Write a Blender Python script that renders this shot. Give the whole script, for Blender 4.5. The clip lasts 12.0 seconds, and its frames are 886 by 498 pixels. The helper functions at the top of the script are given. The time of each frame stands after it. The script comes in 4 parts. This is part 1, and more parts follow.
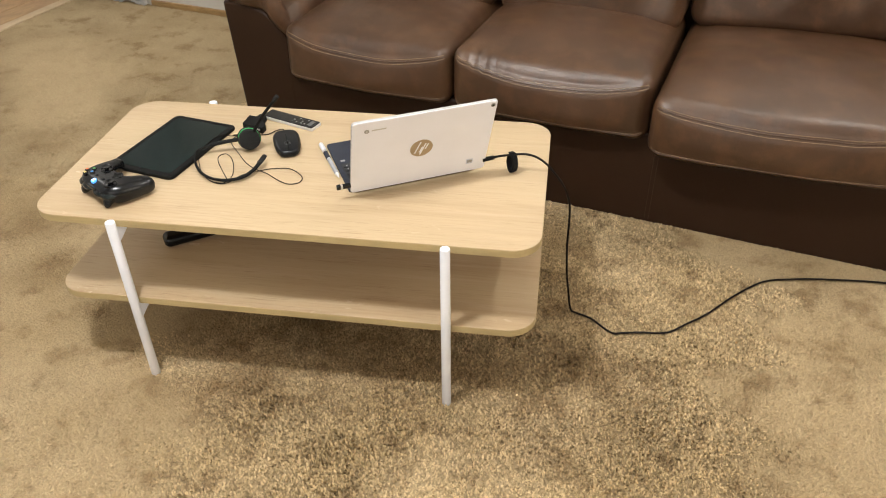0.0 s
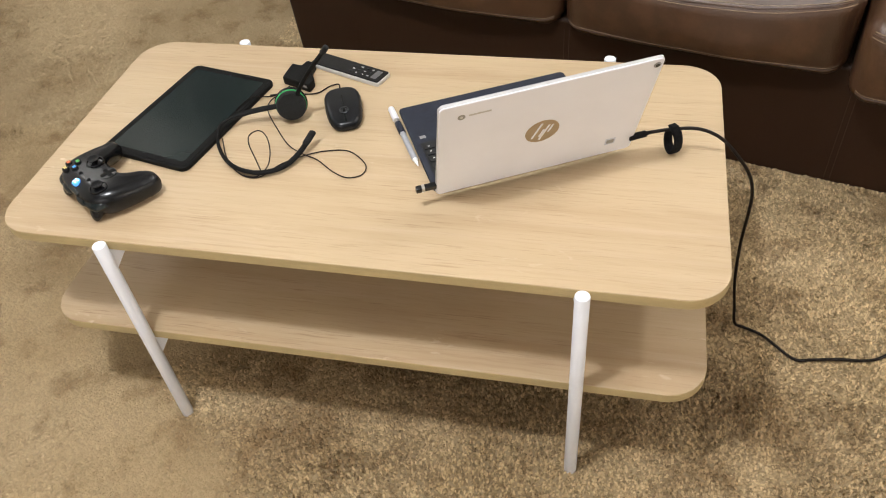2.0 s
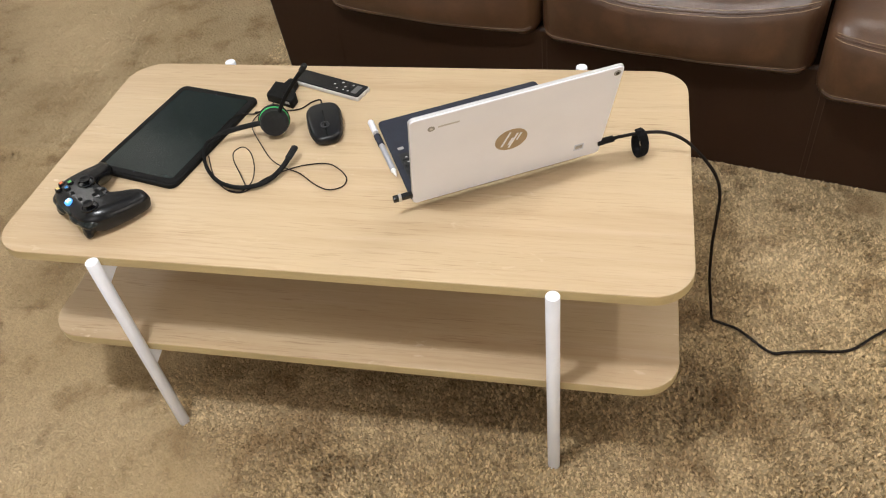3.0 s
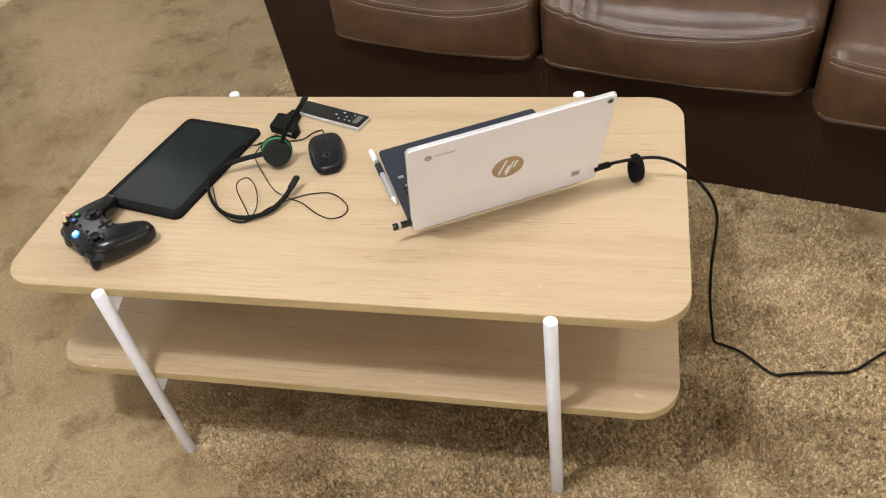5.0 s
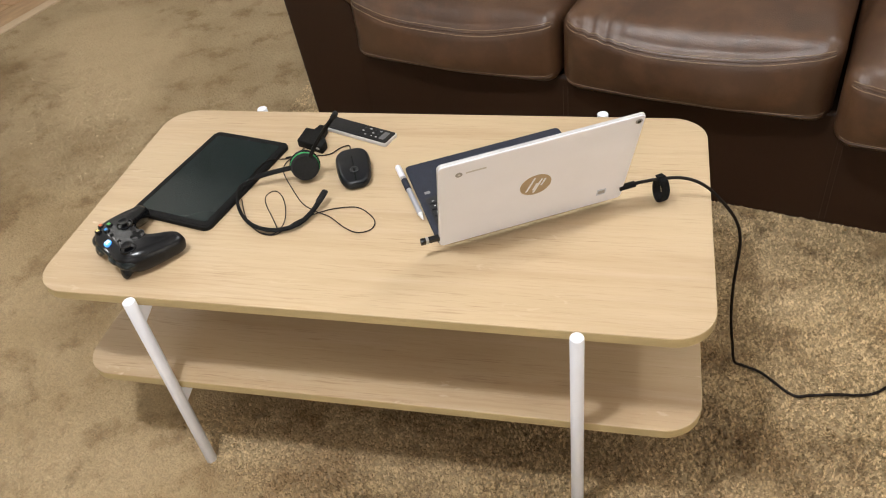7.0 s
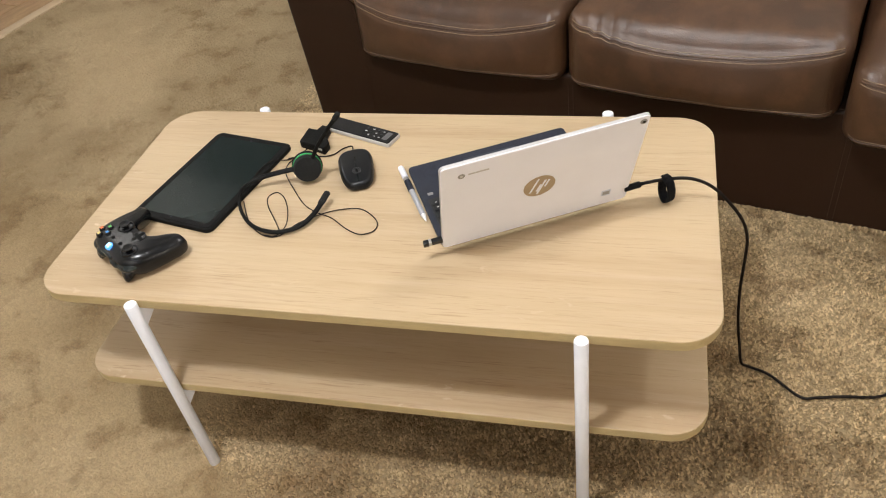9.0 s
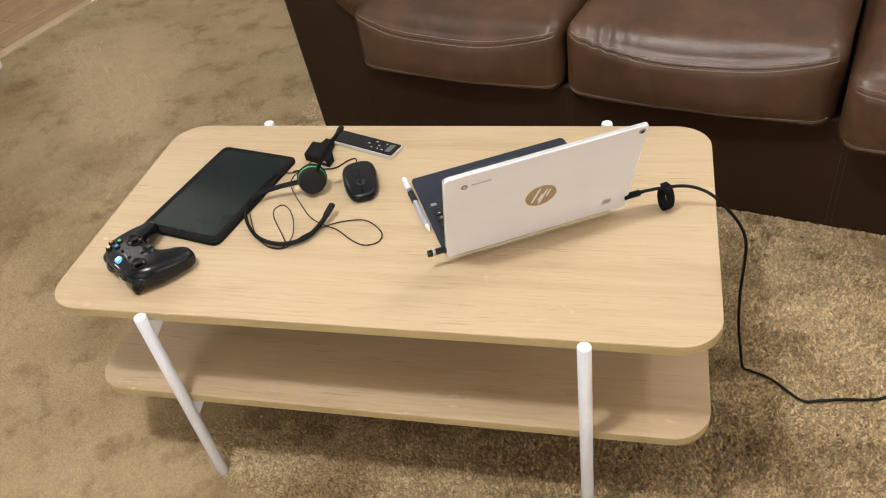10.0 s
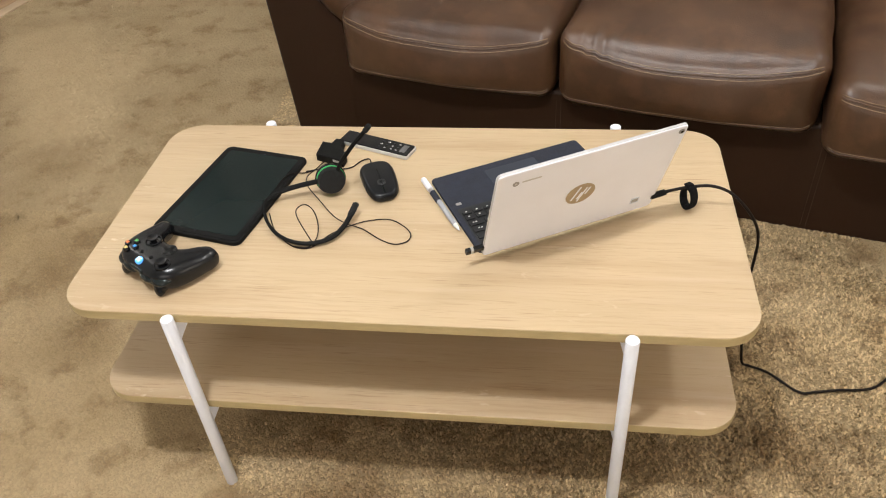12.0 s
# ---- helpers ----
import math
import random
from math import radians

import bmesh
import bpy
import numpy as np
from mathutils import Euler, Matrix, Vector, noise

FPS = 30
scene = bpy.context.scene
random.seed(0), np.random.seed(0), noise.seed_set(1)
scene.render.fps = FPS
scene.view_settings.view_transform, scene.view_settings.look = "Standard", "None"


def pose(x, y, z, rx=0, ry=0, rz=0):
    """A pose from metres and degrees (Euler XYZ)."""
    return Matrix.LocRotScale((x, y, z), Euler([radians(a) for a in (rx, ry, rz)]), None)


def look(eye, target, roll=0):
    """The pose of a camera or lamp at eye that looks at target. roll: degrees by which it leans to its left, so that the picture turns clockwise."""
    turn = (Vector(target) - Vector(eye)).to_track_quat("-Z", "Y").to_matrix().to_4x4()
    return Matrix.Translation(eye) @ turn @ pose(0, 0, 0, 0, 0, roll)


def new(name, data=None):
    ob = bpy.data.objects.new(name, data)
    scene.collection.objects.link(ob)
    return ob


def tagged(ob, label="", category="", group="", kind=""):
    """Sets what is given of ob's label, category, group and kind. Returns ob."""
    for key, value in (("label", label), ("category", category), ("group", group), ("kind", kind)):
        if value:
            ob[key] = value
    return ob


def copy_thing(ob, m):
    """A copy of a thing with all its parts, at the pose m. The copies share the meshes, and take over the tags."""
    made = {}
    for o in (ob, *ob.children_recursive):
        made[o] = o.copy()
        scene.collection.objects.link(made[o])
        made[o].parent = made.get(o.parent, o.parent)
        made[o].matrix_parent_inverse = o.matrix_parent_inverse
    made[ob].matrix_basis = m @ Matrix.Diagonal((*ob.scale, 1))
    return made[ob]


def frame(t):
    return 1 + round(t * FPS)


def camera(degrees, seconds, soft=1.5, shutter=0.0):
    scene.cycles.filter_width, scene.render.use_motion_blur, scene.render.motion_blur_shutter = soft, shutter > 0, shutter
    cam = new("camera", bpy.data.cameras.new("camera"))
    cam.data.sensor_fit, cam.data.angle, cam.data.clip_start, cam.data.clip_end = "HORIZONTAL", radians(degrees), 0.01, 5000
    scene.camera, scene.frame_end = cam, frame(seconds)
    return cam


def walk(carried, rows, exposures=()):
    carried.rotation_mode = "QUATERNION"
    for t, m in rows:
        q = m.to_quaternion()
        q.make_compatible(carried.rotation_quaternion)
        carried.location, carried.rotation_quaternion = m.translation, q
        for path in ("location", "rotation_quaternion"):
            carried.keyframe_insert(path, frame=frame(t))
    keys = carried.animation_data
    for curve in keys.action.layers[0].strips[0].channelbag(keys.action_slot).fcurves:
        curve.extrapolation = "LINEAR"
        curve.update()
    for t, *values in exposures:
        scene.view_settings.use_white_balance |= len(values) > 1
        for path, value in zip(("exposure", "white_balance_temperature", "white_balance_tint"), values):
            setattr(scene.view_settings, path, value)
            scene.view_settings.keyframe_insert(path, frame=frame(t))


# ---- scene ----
cam = camera(58.3, 12.0, soft=1.1)
PATH = [
    (0, (0.889, -1.238, 1.347), (0.641, 0.357, 0.166), -0.7),
    (0.5, (0.811, -1.082, 1.299), (0.502, 0.453, 0.054), -1.9),
    (1, (0.753, -0.799, 1.235), (0.359, 0.643, -0.094), -4.7),
    (1.5, (0.726, -0.705, 1.217), (0.327, 0.697, -0.153), -5.8),
    (2, (0.722, -0.689, 1.207), (0.325, 0.673, -0.203), -6.1),
    (2.5, (0.746, -0.708, 1.225), (0.338, 0.652, -0.183), -6.7),
    (3, (0.771, -0.716, 1.234), (0.361, 0.659, -0.16), -8.1),
    (5, (0.79, -0.721, 1.247), (0.352, 0.69, -0.101), -9.3),
    (5.5, (0.79, -0.723, 1.251), (0.349, 0.707, -0.076), -9.6),
    (6, (0.786, -0.725, 1.254), (0.342, 0.707, -0.069), -9.6),
    (6.5, (0.786, -0.73, 1.258), (0.339, 0.707, -0.059), -9.7),
    (7, (0.765, -0.74, 1.259), (0.306, 0.696, -0.055), -8.6),
    (7.2, (0.759, -0.743, 1.255), (0.288, 0.693, -0.055), -8.6),
    (9, (0.768, -0.726, 1.255), (0.292, 0.703, -0.061), -9.2),
    (9.5, (0.775, -0.729, 1.265), (0.297, 0.704, -0.046), -9.7),
    (10, (0.769, -0.742, 1.27), (0.289, 0.702, -0.028), -9.9),
    (10.5, (0.717, -0.778, 1.275), (0.304, 0.695, -0.013), -7.9),
    (11, (0.594, -0.846, 1.284), (0.278, 0.643, -0.013), -6.6),
    (11.5, (0.557, -0.86, 1.28), (0.333, 0.645, -0.019), -3.0),
    (12, (0.578, -0.792, 1.274), (0.314, 0.709, -0.021), -4.7),
]
walk(cam, [(t, look(eye, target, roll)) for t, eye, target, roll in PATH],
     exposures=[(0, 0.15, 6500, 8.5), (0.8, 0.10, 6430, 9), (2.2, -0.04, 6260, 10), (6.0, -0.05, 6280, 10.5), (9.5, -0.05, 6360, 10.5), (11.2, 0.01, 6400, 10), (12, 0.02, 6400, 10)])

# ---- light ----
world = bpy.data.worlds.new("room_world")
scene.world = world
world.use_nodes = True
world.node_tree.nodes["Background"].inputs["Color"].default_value = (0.9, 0.85, 0.78, 1)
world.node_tree.nodes["Background"].inputs["Strength"].default_value = 0.02
LAMP = Vector((0.134, -0.482, 2.60))
bulb = bpy.data.lights.new("ceiling_bulb", "POINT")
bulb.energy, bulb.shadow_soft_size, bulb.color = 110, 0.085, (0.975, 0.985, 1.0)
new("ceiling_bulb", bulb).location = LAMP
# unseen lamp, added to brighten the carpet at the far left
SIDE_FILL = Vector((-2.25, 2.05, 2.60))
side_fill = bpy.data.lights.new("side_room_bulb", "POINT")
side_fill.energy, side_fill.shadow_soft_size, side_fill.color = 35, 0.085, (1.0, 0.97, 0.93)
new("side_room_bulb", side_fill).location = SIDE_FILL
# unseen lamp over the sofa, added to brighten its seat tops
SOFA_FILL = Vector((1.98, 0.99, 2.60))
sofa_fill = bpy.data.lights.new("sofa_side_bulb", "POINT")
sofa_fill.energy, sofa_fill.shadow_soft_size, sofa_fill.color = 41, 0.085, (1.0, 0.97, 0.93)
new("sofa_side_bulb", sofa_fill).location = SOFA_FILL
# fill light added on the right, set in an unseen window opening
window_light = bpy.data.lights.new("window_light", "AREA")
window_light.shape, window_light.size, window_light.size_y = "RECTANGLE", 1.6, 1.15
window_light.energy, window_light.color = 17, (1.0, 0.86, 0.70)
new("window_light", window_light).matrix_world = Matrix.Rotation(radians(-14.2), 4, "Z") @ Matrix.Translation((3.19, -0.45, 1.5)) @ pose(0, 0, 0, 90, 0, 90)
# fill light added behind the start of the walk, in an unseen window
front_light = bpy.data.lights.new("front_window_light", "AREA")
front_light.shape, front_light.size, front_light.size_y = "RECTANGLE", 1.7, 1.15
front_light.energy, front_light.color = 13, (1.0, 0.92, 0.84)
new("front_window_light", front_light).matrix_world = Matrix.Rotation(radians(-14.2), 4, "Z") @ Matrix.Translation((0.6, -2.385, 1.5)) @ pose(0, 0, 0, 90, 0, 0)
scene.view_settings.exposure = 0.0


# ---- materials ----
def material(name, colour, rough=0.5, metal=0.0, spread=0.0, scale=8.0, stretch=(1, 1, 1), bump=0.0, bump_scale=60.0,
             second=None, fine=0.0, spec=0.5, glow=0.0, coat=0.0, rough_var=0.0, edge=0.18, blotch=None):
    """A surface with two scales of colour variation, gloss variation and relief."""
    m = bpy.data.materials.new(name)
    m.use_nodes = True
    nt = m.node_tree
    bsdf = nt.nodes["Principled BSDF"]
    add = nt.nodes.new
    co = add("ShaderNodeTexCoord")
    mp = add("ShaderNodeMapping")
    mp.inputs["Scale"].default_value = stretch
    nt.links.new(co.outputs["Object"], mp.inputs["Vector"])
    bsdf.inputs["Roughness"].default_value = rough
    bsdf.inputs["Metallic"].default_value = metal
    bsdf.inputs["Specular IOR Level"].default_value = spec
    bsdf.inputs["Coat Weight"].default_value = coat
    bsdf.inputs["Base Color"].default_value = (*colour, 1)

    def wave(size, detail=4.0, rough_n=0.6):
        n = add("ShaderNodeTexNoise")
        n.inputs["Scale"].default_value = size
        n.inputs["Detail"].default_value = detail
        n.inputs["Roughness"].default_value = rough_n
        nt.links.new(mp.outputs["Vector"], n.inputs["Vector"])
        return n.outputs["Fac"]

    def mixed(fac, a, b):
        x = add("ShaderNodeMix")
        x.data_type = "RGBA"
        nt.links.new(fac, x.inputs[0])
        for sock, val in ((x.inputs[6], a), (x.inputs[7], b)):
            if isinstance(val, tuple):
                sock.default_value = (*val, 1)
            else:
                nt.links.new(val, sock)
        return x.outputs[2]

    def ramp(fac, lo, hi):
        r = add("ShaderNodeMapRange")
        r.inputs["From Min"].default_value, r.inputs["From Max"].default_value = lo, hi
        nt.links.new(fac, r.inputs["Value"])
        return r.outputs["Result"]

    if spread or second:
        dark = tuple(c * (1 - spread) for c in colour)
        light = second or tuple(min(1, c * (1 + spread)) for c in colour)
        out = mixed(ramp(wave(scale), 0.5 - edge, 0.5 + edge), dark if not second else colour, light)
        if blotch:
            out = mixed(ramp(wave(scale * 3.4, 5), 0.46, 0.72), out, blotch)
        if fine:
            grain = tuple(c * (1 - fine) for c in colour)
            out = mixed(ramp(wave(scale * 9, 3), 0.52, 0.75), out, grain)
        nt.links.new(out, bsdf.inputs["Base Color"])
    if rough_var:
        r = add("ShaderNodeMapRange")
        r.inputs["To Min"].default_value, r.inputs["To Max"].default_value = rough - rough_var, rough + rough_var
        nt.links.new(wave(scale * 2.3), r.inputs["Value"])
        nt.links.new(r.outputs["Result"], bsdf.inputs["Roughness"])
    if bump:
        b = add("ShaderNodeBump")
        b.inputs["Strength"].default_value = bump
        b.inputs["Distance"].default_value = 0.002
        nt.links.new(wave(bump_scale, 3), b.inputs["Height"])
        nt.links.new(b.outputs["Normal"], bsdf.inputs["Normal"])
    if glow:
        bsdf.inputs["Emission Color"].default_value = (*colour, 1)
        bsdf.inputs["Emission Strength"].default_value = glow
    return m




def carpet(name, pale, mid, worn_and_shade, vary, bump):
    """Tan cut pile: broad trodden lanes, hand-sized brown patches, yarn ends that differ one by one."""
    m = bpy.data.materials.new(name)
    m.use_nodes = True
    nt = m.node_tree
    add, link = nt.nodes.new, nt.links.new
    bsdf = nt.nodes["Principled BSDF"]
    bsdf.inputs["Roughness"].default_value = 0.95
    bsdf.inputs["Specular IOR Level"].default_value = 0.08
    co = add("ShaderNodeTexCoord")

    def field(scale, detail, lo, hi, most=1.0):
        n, r = add("ShaderNodeTexNoise"), add("ShaderNodeMapRange")
        n.inputs["Scale"].default_value, n.inputs["Detail"].default_value, n.inputs["Roughness"].default_value = scale, detail, 0.62
        r.inputs["From Min"].default_value, r.inputs["From Max"].default_value, r.inputs["To Max"].default_value = lo, hi, most
        link(co.outputs["Object"], n.inputs["Vector"])
        link(n.outputs["Fac"], r.inputs["Value"])
        return r.outputs["Result"]

    def over(fac, a, b):
        x = add("ShaderNodeMix")
        x.data_type = "RGBA"
        link(fac, x.inputs[0])
        if isinstance(a, tuple):
            x.inputs[6].default_value = (*a, 1)
        else:
            link(a, x.inputs[6])
        x.inputs[7].default_value = (*b, 1)
        return x.outputs[2]

    out = over(field(2.6, 3, 0.36, 0.64), pale, mid)
    out = over(field(9.0, 6, 0.52, 0.66, 0.70), out, worn_and_shade)
    # trodden brown places with ragged rims; under and beside the table, painted shade
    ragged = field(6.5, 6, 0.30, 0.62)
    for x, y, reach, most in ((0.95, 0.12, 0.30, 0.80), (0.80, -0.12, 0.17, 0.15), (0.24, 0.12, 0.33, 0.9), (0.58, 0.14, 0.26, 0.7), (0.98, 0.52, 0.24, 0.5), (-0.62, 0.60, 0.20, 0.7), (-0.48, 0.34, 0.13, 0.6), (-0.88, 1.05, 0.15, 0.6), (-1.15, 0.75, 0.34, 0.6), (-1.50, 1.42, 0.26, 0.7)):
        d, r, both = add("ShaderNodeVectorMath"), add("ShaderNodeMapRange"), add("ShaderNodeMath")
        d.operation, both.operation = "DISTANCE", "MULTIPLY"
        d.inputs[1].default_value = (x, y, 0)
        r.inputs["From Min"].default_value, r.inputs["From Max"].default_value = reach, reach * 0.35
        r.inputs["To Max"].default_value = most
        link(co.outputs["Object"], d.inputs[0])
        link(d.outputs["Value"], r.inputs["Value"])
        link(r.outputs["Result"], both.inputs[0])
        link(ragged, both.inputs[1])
        out = over(both.outputs["Value"], out, worn_and_shade)
    # a pale lane where the nap lies flat, in a bend towards the plank floor
    for x, y, reach in ((-1.32, 1.80, 0.26), (-1.10, 1.58, 0.28), (-0.98, 1.28, 0.22)):
        d, r = add("ShaderNodeVectorMath"), add("ShaderNodeMapRange")
        d.operation = "DISTANCE"
        d.inputs[1].default_value = (x, y, 0)
        r.inputs["From Min"].default_value, r.inputs["From Max"].default_value = reach, reach * 0.55
        r.inputs["To Max"].default_value = 0.8
        link(co.outputs["Object"], d.inputs[0])
        link(d.outputs["Value"], r.inputs["Value"])
        out = over(r.outputs["Result"], out, tuple(c * 1.10 for c in pale))
    if vary:
        geo, hsv, r = add("ShaderNodeNewGeometry"), add("ShaderNodeHueSaturation"), add("ShaderNodeMapRange")
        r.inputs["To Min"].default_value, r.inputs["To Max"].default_value = 1 - vary, 1 + vary
        link(geo.outputs["Random Per Island"], r.inputs["Value"])
        link(r.outputs["Result"], hsv.inputs["Value"])
        link(out, hsv.inputs["Color"])
        out = hsv.outputs["Color"]
    link(out, bsdf.inputs["Base Color"])
    b, n = add("ShaderNodeBump"), add("ShaderNodeTexNoise")
    n.inputs["Scale"].default_value = 150
    b.inputs["Strength"].default_value, b.inputs["Distance"].default_value = bump, 0.002
    link(co.outputs["Object"], n.inputs["Vector"])
    link(n.outputs["Fac"], b.inputs["Height"])
    link(b.outputs["Normal"], bsdf.inputs["Normal"])
    return m


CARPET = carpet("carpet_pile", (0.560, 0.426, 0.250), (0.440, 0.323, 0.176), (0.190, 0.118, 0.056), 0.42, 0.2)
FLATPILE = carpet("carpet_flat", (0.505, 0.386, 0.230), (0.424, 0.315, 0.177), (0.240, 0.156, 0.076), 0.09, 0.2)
FARPILE = carpet("carpet_far", (0.465, 0.360, 0.218), (0.382, 0.287, 0.165), (0.262, 0.176, 0.088), 0.04, 0.15)
BACKING = carpet("carpet_backing", (0.440, 0.340, 0.206), (0.360, 0.270, 0.155), (0.225, 0.158, 0.086), 0.0, 0.25)


def oak(name):
    """Light oak laminate: soft warm bands, wavering cathedral lines, dark pores and pale flecks along the grain."""
    m = bpy.data.materials.new(name)
    m.use_nodes = True
    nt = m.node_tree
    add, link = nt.nodes.new, nt.links.new
    bsdf = nt.nodes["Principled BSDF"]
    bsdf.inputs["Specular IOR Level"].default_value = 0.42
    co = add("ShaderNodeTexCoord")

    def grain(sx, sy, detail, lo, hi, most=1.0, turn=0.02, bend=0.0):
        mp, n, r = add("ShaderNodeMapping"), add("ShaderNodeTexNoise"), add("ShaderNodeMapRange")
        mp.inputs["Scale"].default_value = (sx, sy, sy)
        mp.inputs["Rotation"].default_value = (0, 0, turn)
        n.inputs["Scale"].default_value, n.inputs["Detail"].default_value = 1.0, detail
        n.inputs["Roughness"].default_value, n.inputs["Distortion"].default_value = 0.6, bend
        r.inputs["From Min"].default_value, r.inputs["From Max"].default_value, r.inputs["To Max"].default_value = lo, hi, most
        link(co.outputs["Object"], mp.inputs["Vector"])
        link(mp.outputs["Vector"], n.inputs["Vector"])
        link(n.outputs["Fac"], r.inputs["Value"])
        return r.outputs["Result"]

    def over(fac, a, b):
        x = add("ShaderNodeMix")
        x.data_type = "RGBA"
        link(fac, x.inputs[0])
        if isinstance(a, tuple):
            x.inputs[6].default_value = (*a, 1)
        else:
            link(a, x.inputs[6])
        x.inputs[7].default_value = (*b, 1)
        return x.outputs[2]

    def times(a, b):
        x = add("ShaderNodeMath")
        x.operation = "MULTIPLY"
        link(a, x.inputs[0])
        link(b, x.inputs[1])
        return x.outputs["Value"]

    out = over(grain(1.6, 5.5, 3, 0.36, 0.64), (0.508, 0.388, 0.240), (0.545, 0.417, 0.262))
    out = over(grain(1.2, 15, 5, 0.47, 0.68, 0.8, bend=0.5), out, (0.430, 0.306, 0.182))
    out = over(grain(2.2, 42, 4, 0.52, 0.72, 0.55, bend=0.3), out, (0.585, 0.462, 0.318))
    patch = grain(2.2, 4.5, 2, 0.47, 0.62)
    # wavering growth lines, in some patches only
    mp, bands, thin = add("ShaderNodeMapping"), add("ShaderNodeTexWave"), add("ShaderNodeMapRange")
    mp.inputs["Scale"].default_value = (0.15, 1, 1)
    mp.inputs["Rotation"].default_value = (0, 0, 0.03)
    bands.bands_direction = "Y"
    for key, val in (("Scale", 27.0), ("Distortion", 14.0), ("Detail", 4.0), ("Detail Scale", 0.6), ("Detail Roughness", 0.62)):
        bands.inputs[key].default_value = val
    thin.inputs["From Min"].default_value, thin.inputs["From Max"].default_value, thin.inputs["To Max"].default_value = 0.55, 1.0, 0.22
    link(co.outputs["Object"], mp.inputs["Vector"])
    link(mp.outputs["Vector"], bands.inputs["Vector"])
    link(bands.outputs["Fac"], thin.inputs["Value"])
    out = over(times(thin.outputs["Result"], patch), out, (0.350, 0.232, 0.126))
    # short dark pores, gathered in the same patches, and fine ones everywhere
    pores = grain(13, 300, 2, 0.57, 0.71, 0.75)
    out = over(times(pores, grain(3.0, 16, 3, 0.46, 0.62)), out, (0.300, 0.198, 0.110))
    out = over(grain(22, 520, 2, 0.55, 0.75, 0.36), out, (0.380, 0.262, 0.150))
    # pale ray flecks
    out = over(times(grain(30, 75, 2, 0.61, 0.72, 0.8, 0.5, 0.8), grain(3.2, 5.5, 2, 0.56, 0.66)), out, (0.680, 0.560, 0.400))
    link(out, bsdf.inputs["Base Color"])
    rough = add("ShaderNodeMath")
    rough.inputs[1].default_value = 0.34
    link(grain(3, 9, 4, 0.3, 0.7, 0.14), rough.inputs[0])
    link(rough.outputs["Value"], bsdf.inputs["Roughness"])
    b = add("ShaderNodeBump")
    b.inputs["Strength"].default_value, b.inputs["Distance"].default_value = 0.12, 0.0006
    b.invert = True
    link(pores, b.inputs["Height"])
    link(b.outputs["Normal"], bsdf.inputs["Normal"])
    return m


OAK = oak("oak_laminate")
OAKEDGE = material("oak_edge_band", (0.47, 0.365, 0.185), 0.5, spread=0.12, scale=6, stretch=(1, 8, 8), fine=0.12)
WHITEMETAL = material("white_powder_coat", (0.86, 0.885, 0.96), 0.35, spread=0.03, scale=20, bump=0.08, bump_scale=900)
LEATHER = material("brown_leather", (0.045, 0.0213, 0.0103), 0.37, scale=4.2, second=(0.080, 0.0390, 0.0190), edge=0.22, blotch=(0.103, 0.0505, 0.0240), bump=0.32, bump_scale=330, rough_var=0.09, spec=0.55)
DARKTHREAD = material("brown_thread", (0.055, 0.030, 0.018), 0.8, spread=0.2, scale=120)
# smoother leather of base and arms, its colour darkened for the shade there
SHADED_LEATHER = material("brown_leather_shaded", (0.0255, 0.0122, 0.0063), 0.50, scale=3.2, second=(0.034, 0.0165, 0.0087), edge=0.25, bump=0.25, bump_scale=420, rough_var=0.06, spec=0.17)
STITCH = material("tan_thread", (0.24, 0.165, 0.100), 0.8, spread=0.2, scale=120)
CREAM = material("ceramic_white", (0.82, 0.83, 0.895), 0.33, spread=0.02, scale=12, bump=0.02, bump_scale=900)
SILVER = material("brushed_silver", (0.62, 0.61, 0.60), 0.28, 0.9, spread=0.06, scale=30)
GOLD = material("rose_gold_inlay", (0.42, 0.33, 0.22), 0.38, 0.6, spread=0.05, scale=40)
NAVY = material("navy_fabric", (0.013, 0.017, 0.031), 0.75, spread=0.2, scale=60, bump=0.3, bump_scale=1400)
KEY = material("key_black", (0.008, 0.009, 0.011), 0.5, spread=0.15, scale=80)
PRINT = material("key_print", (0.62, 0.62, 0.60), 0.6)
GREYMARK = material("grey_mark", (0.30, 0.29, 0.28), 0.5)
BLACK = material("satin_black_plastic", (0.0045, 0.005, 0.0065), 0.24, spread=0.2, scale=40, bump=0.03, bump_scale=1500, spec=0.36)
MATTE = material("matte_black_rubber", (0.006, 0.006, 0.006), 0.60, spread=0.25, scale=50, bump=0.15, bump_scale=900, spec=0.13)
FOAM = material("black_foam", (0.008, 0.008, 0.008), 0.95, spread=0.3, scale=200, bump=0.6, bump_scale=1300)
SCREEN = material("dark_glass", (0.010, 0.014, 0.014), 0.08, spread=0.1, scale=5, spec=0.35, rough_var=0.03)
GREEN = material("green_ring", (0.02, 0.36, 0.09), 0.4, spread=0.1, scale=40)
FABRIC = material("hook_loop_fabric", (0.008, 0.008, 0.009), 0.95, spread=0.3, scale=300, bump=0.7, bump_scale=1600, spec=0.15)
CABLE = material("cable_black", (0.008, 0.005, 0.004), 0.5, spread=0.2, scale=90, spec=0.2)
BTN_RED = material("button_orange", (0.75, 0.17, 0.05), 0.4)
BTN_GREEN = material("button_green", (0.10, 0.45, 0.10), 0.4)
BTN_BLUE = material("button_blue", (0.05, 0.28, 0.70), 0.4)
BTN_YELLOW = material("button_yellow", (0.75, 0.62, 0.22), 0.4)
GUIDE = material("guide_light", (0.10, 0.40, 1.0), 0.4, glow=0.75)
PAINT = material("wall_paint", (0.58, 0.56, 0.52), 0.8, spread=0.03, scale=3, bump=0.2, bump_scale=180)
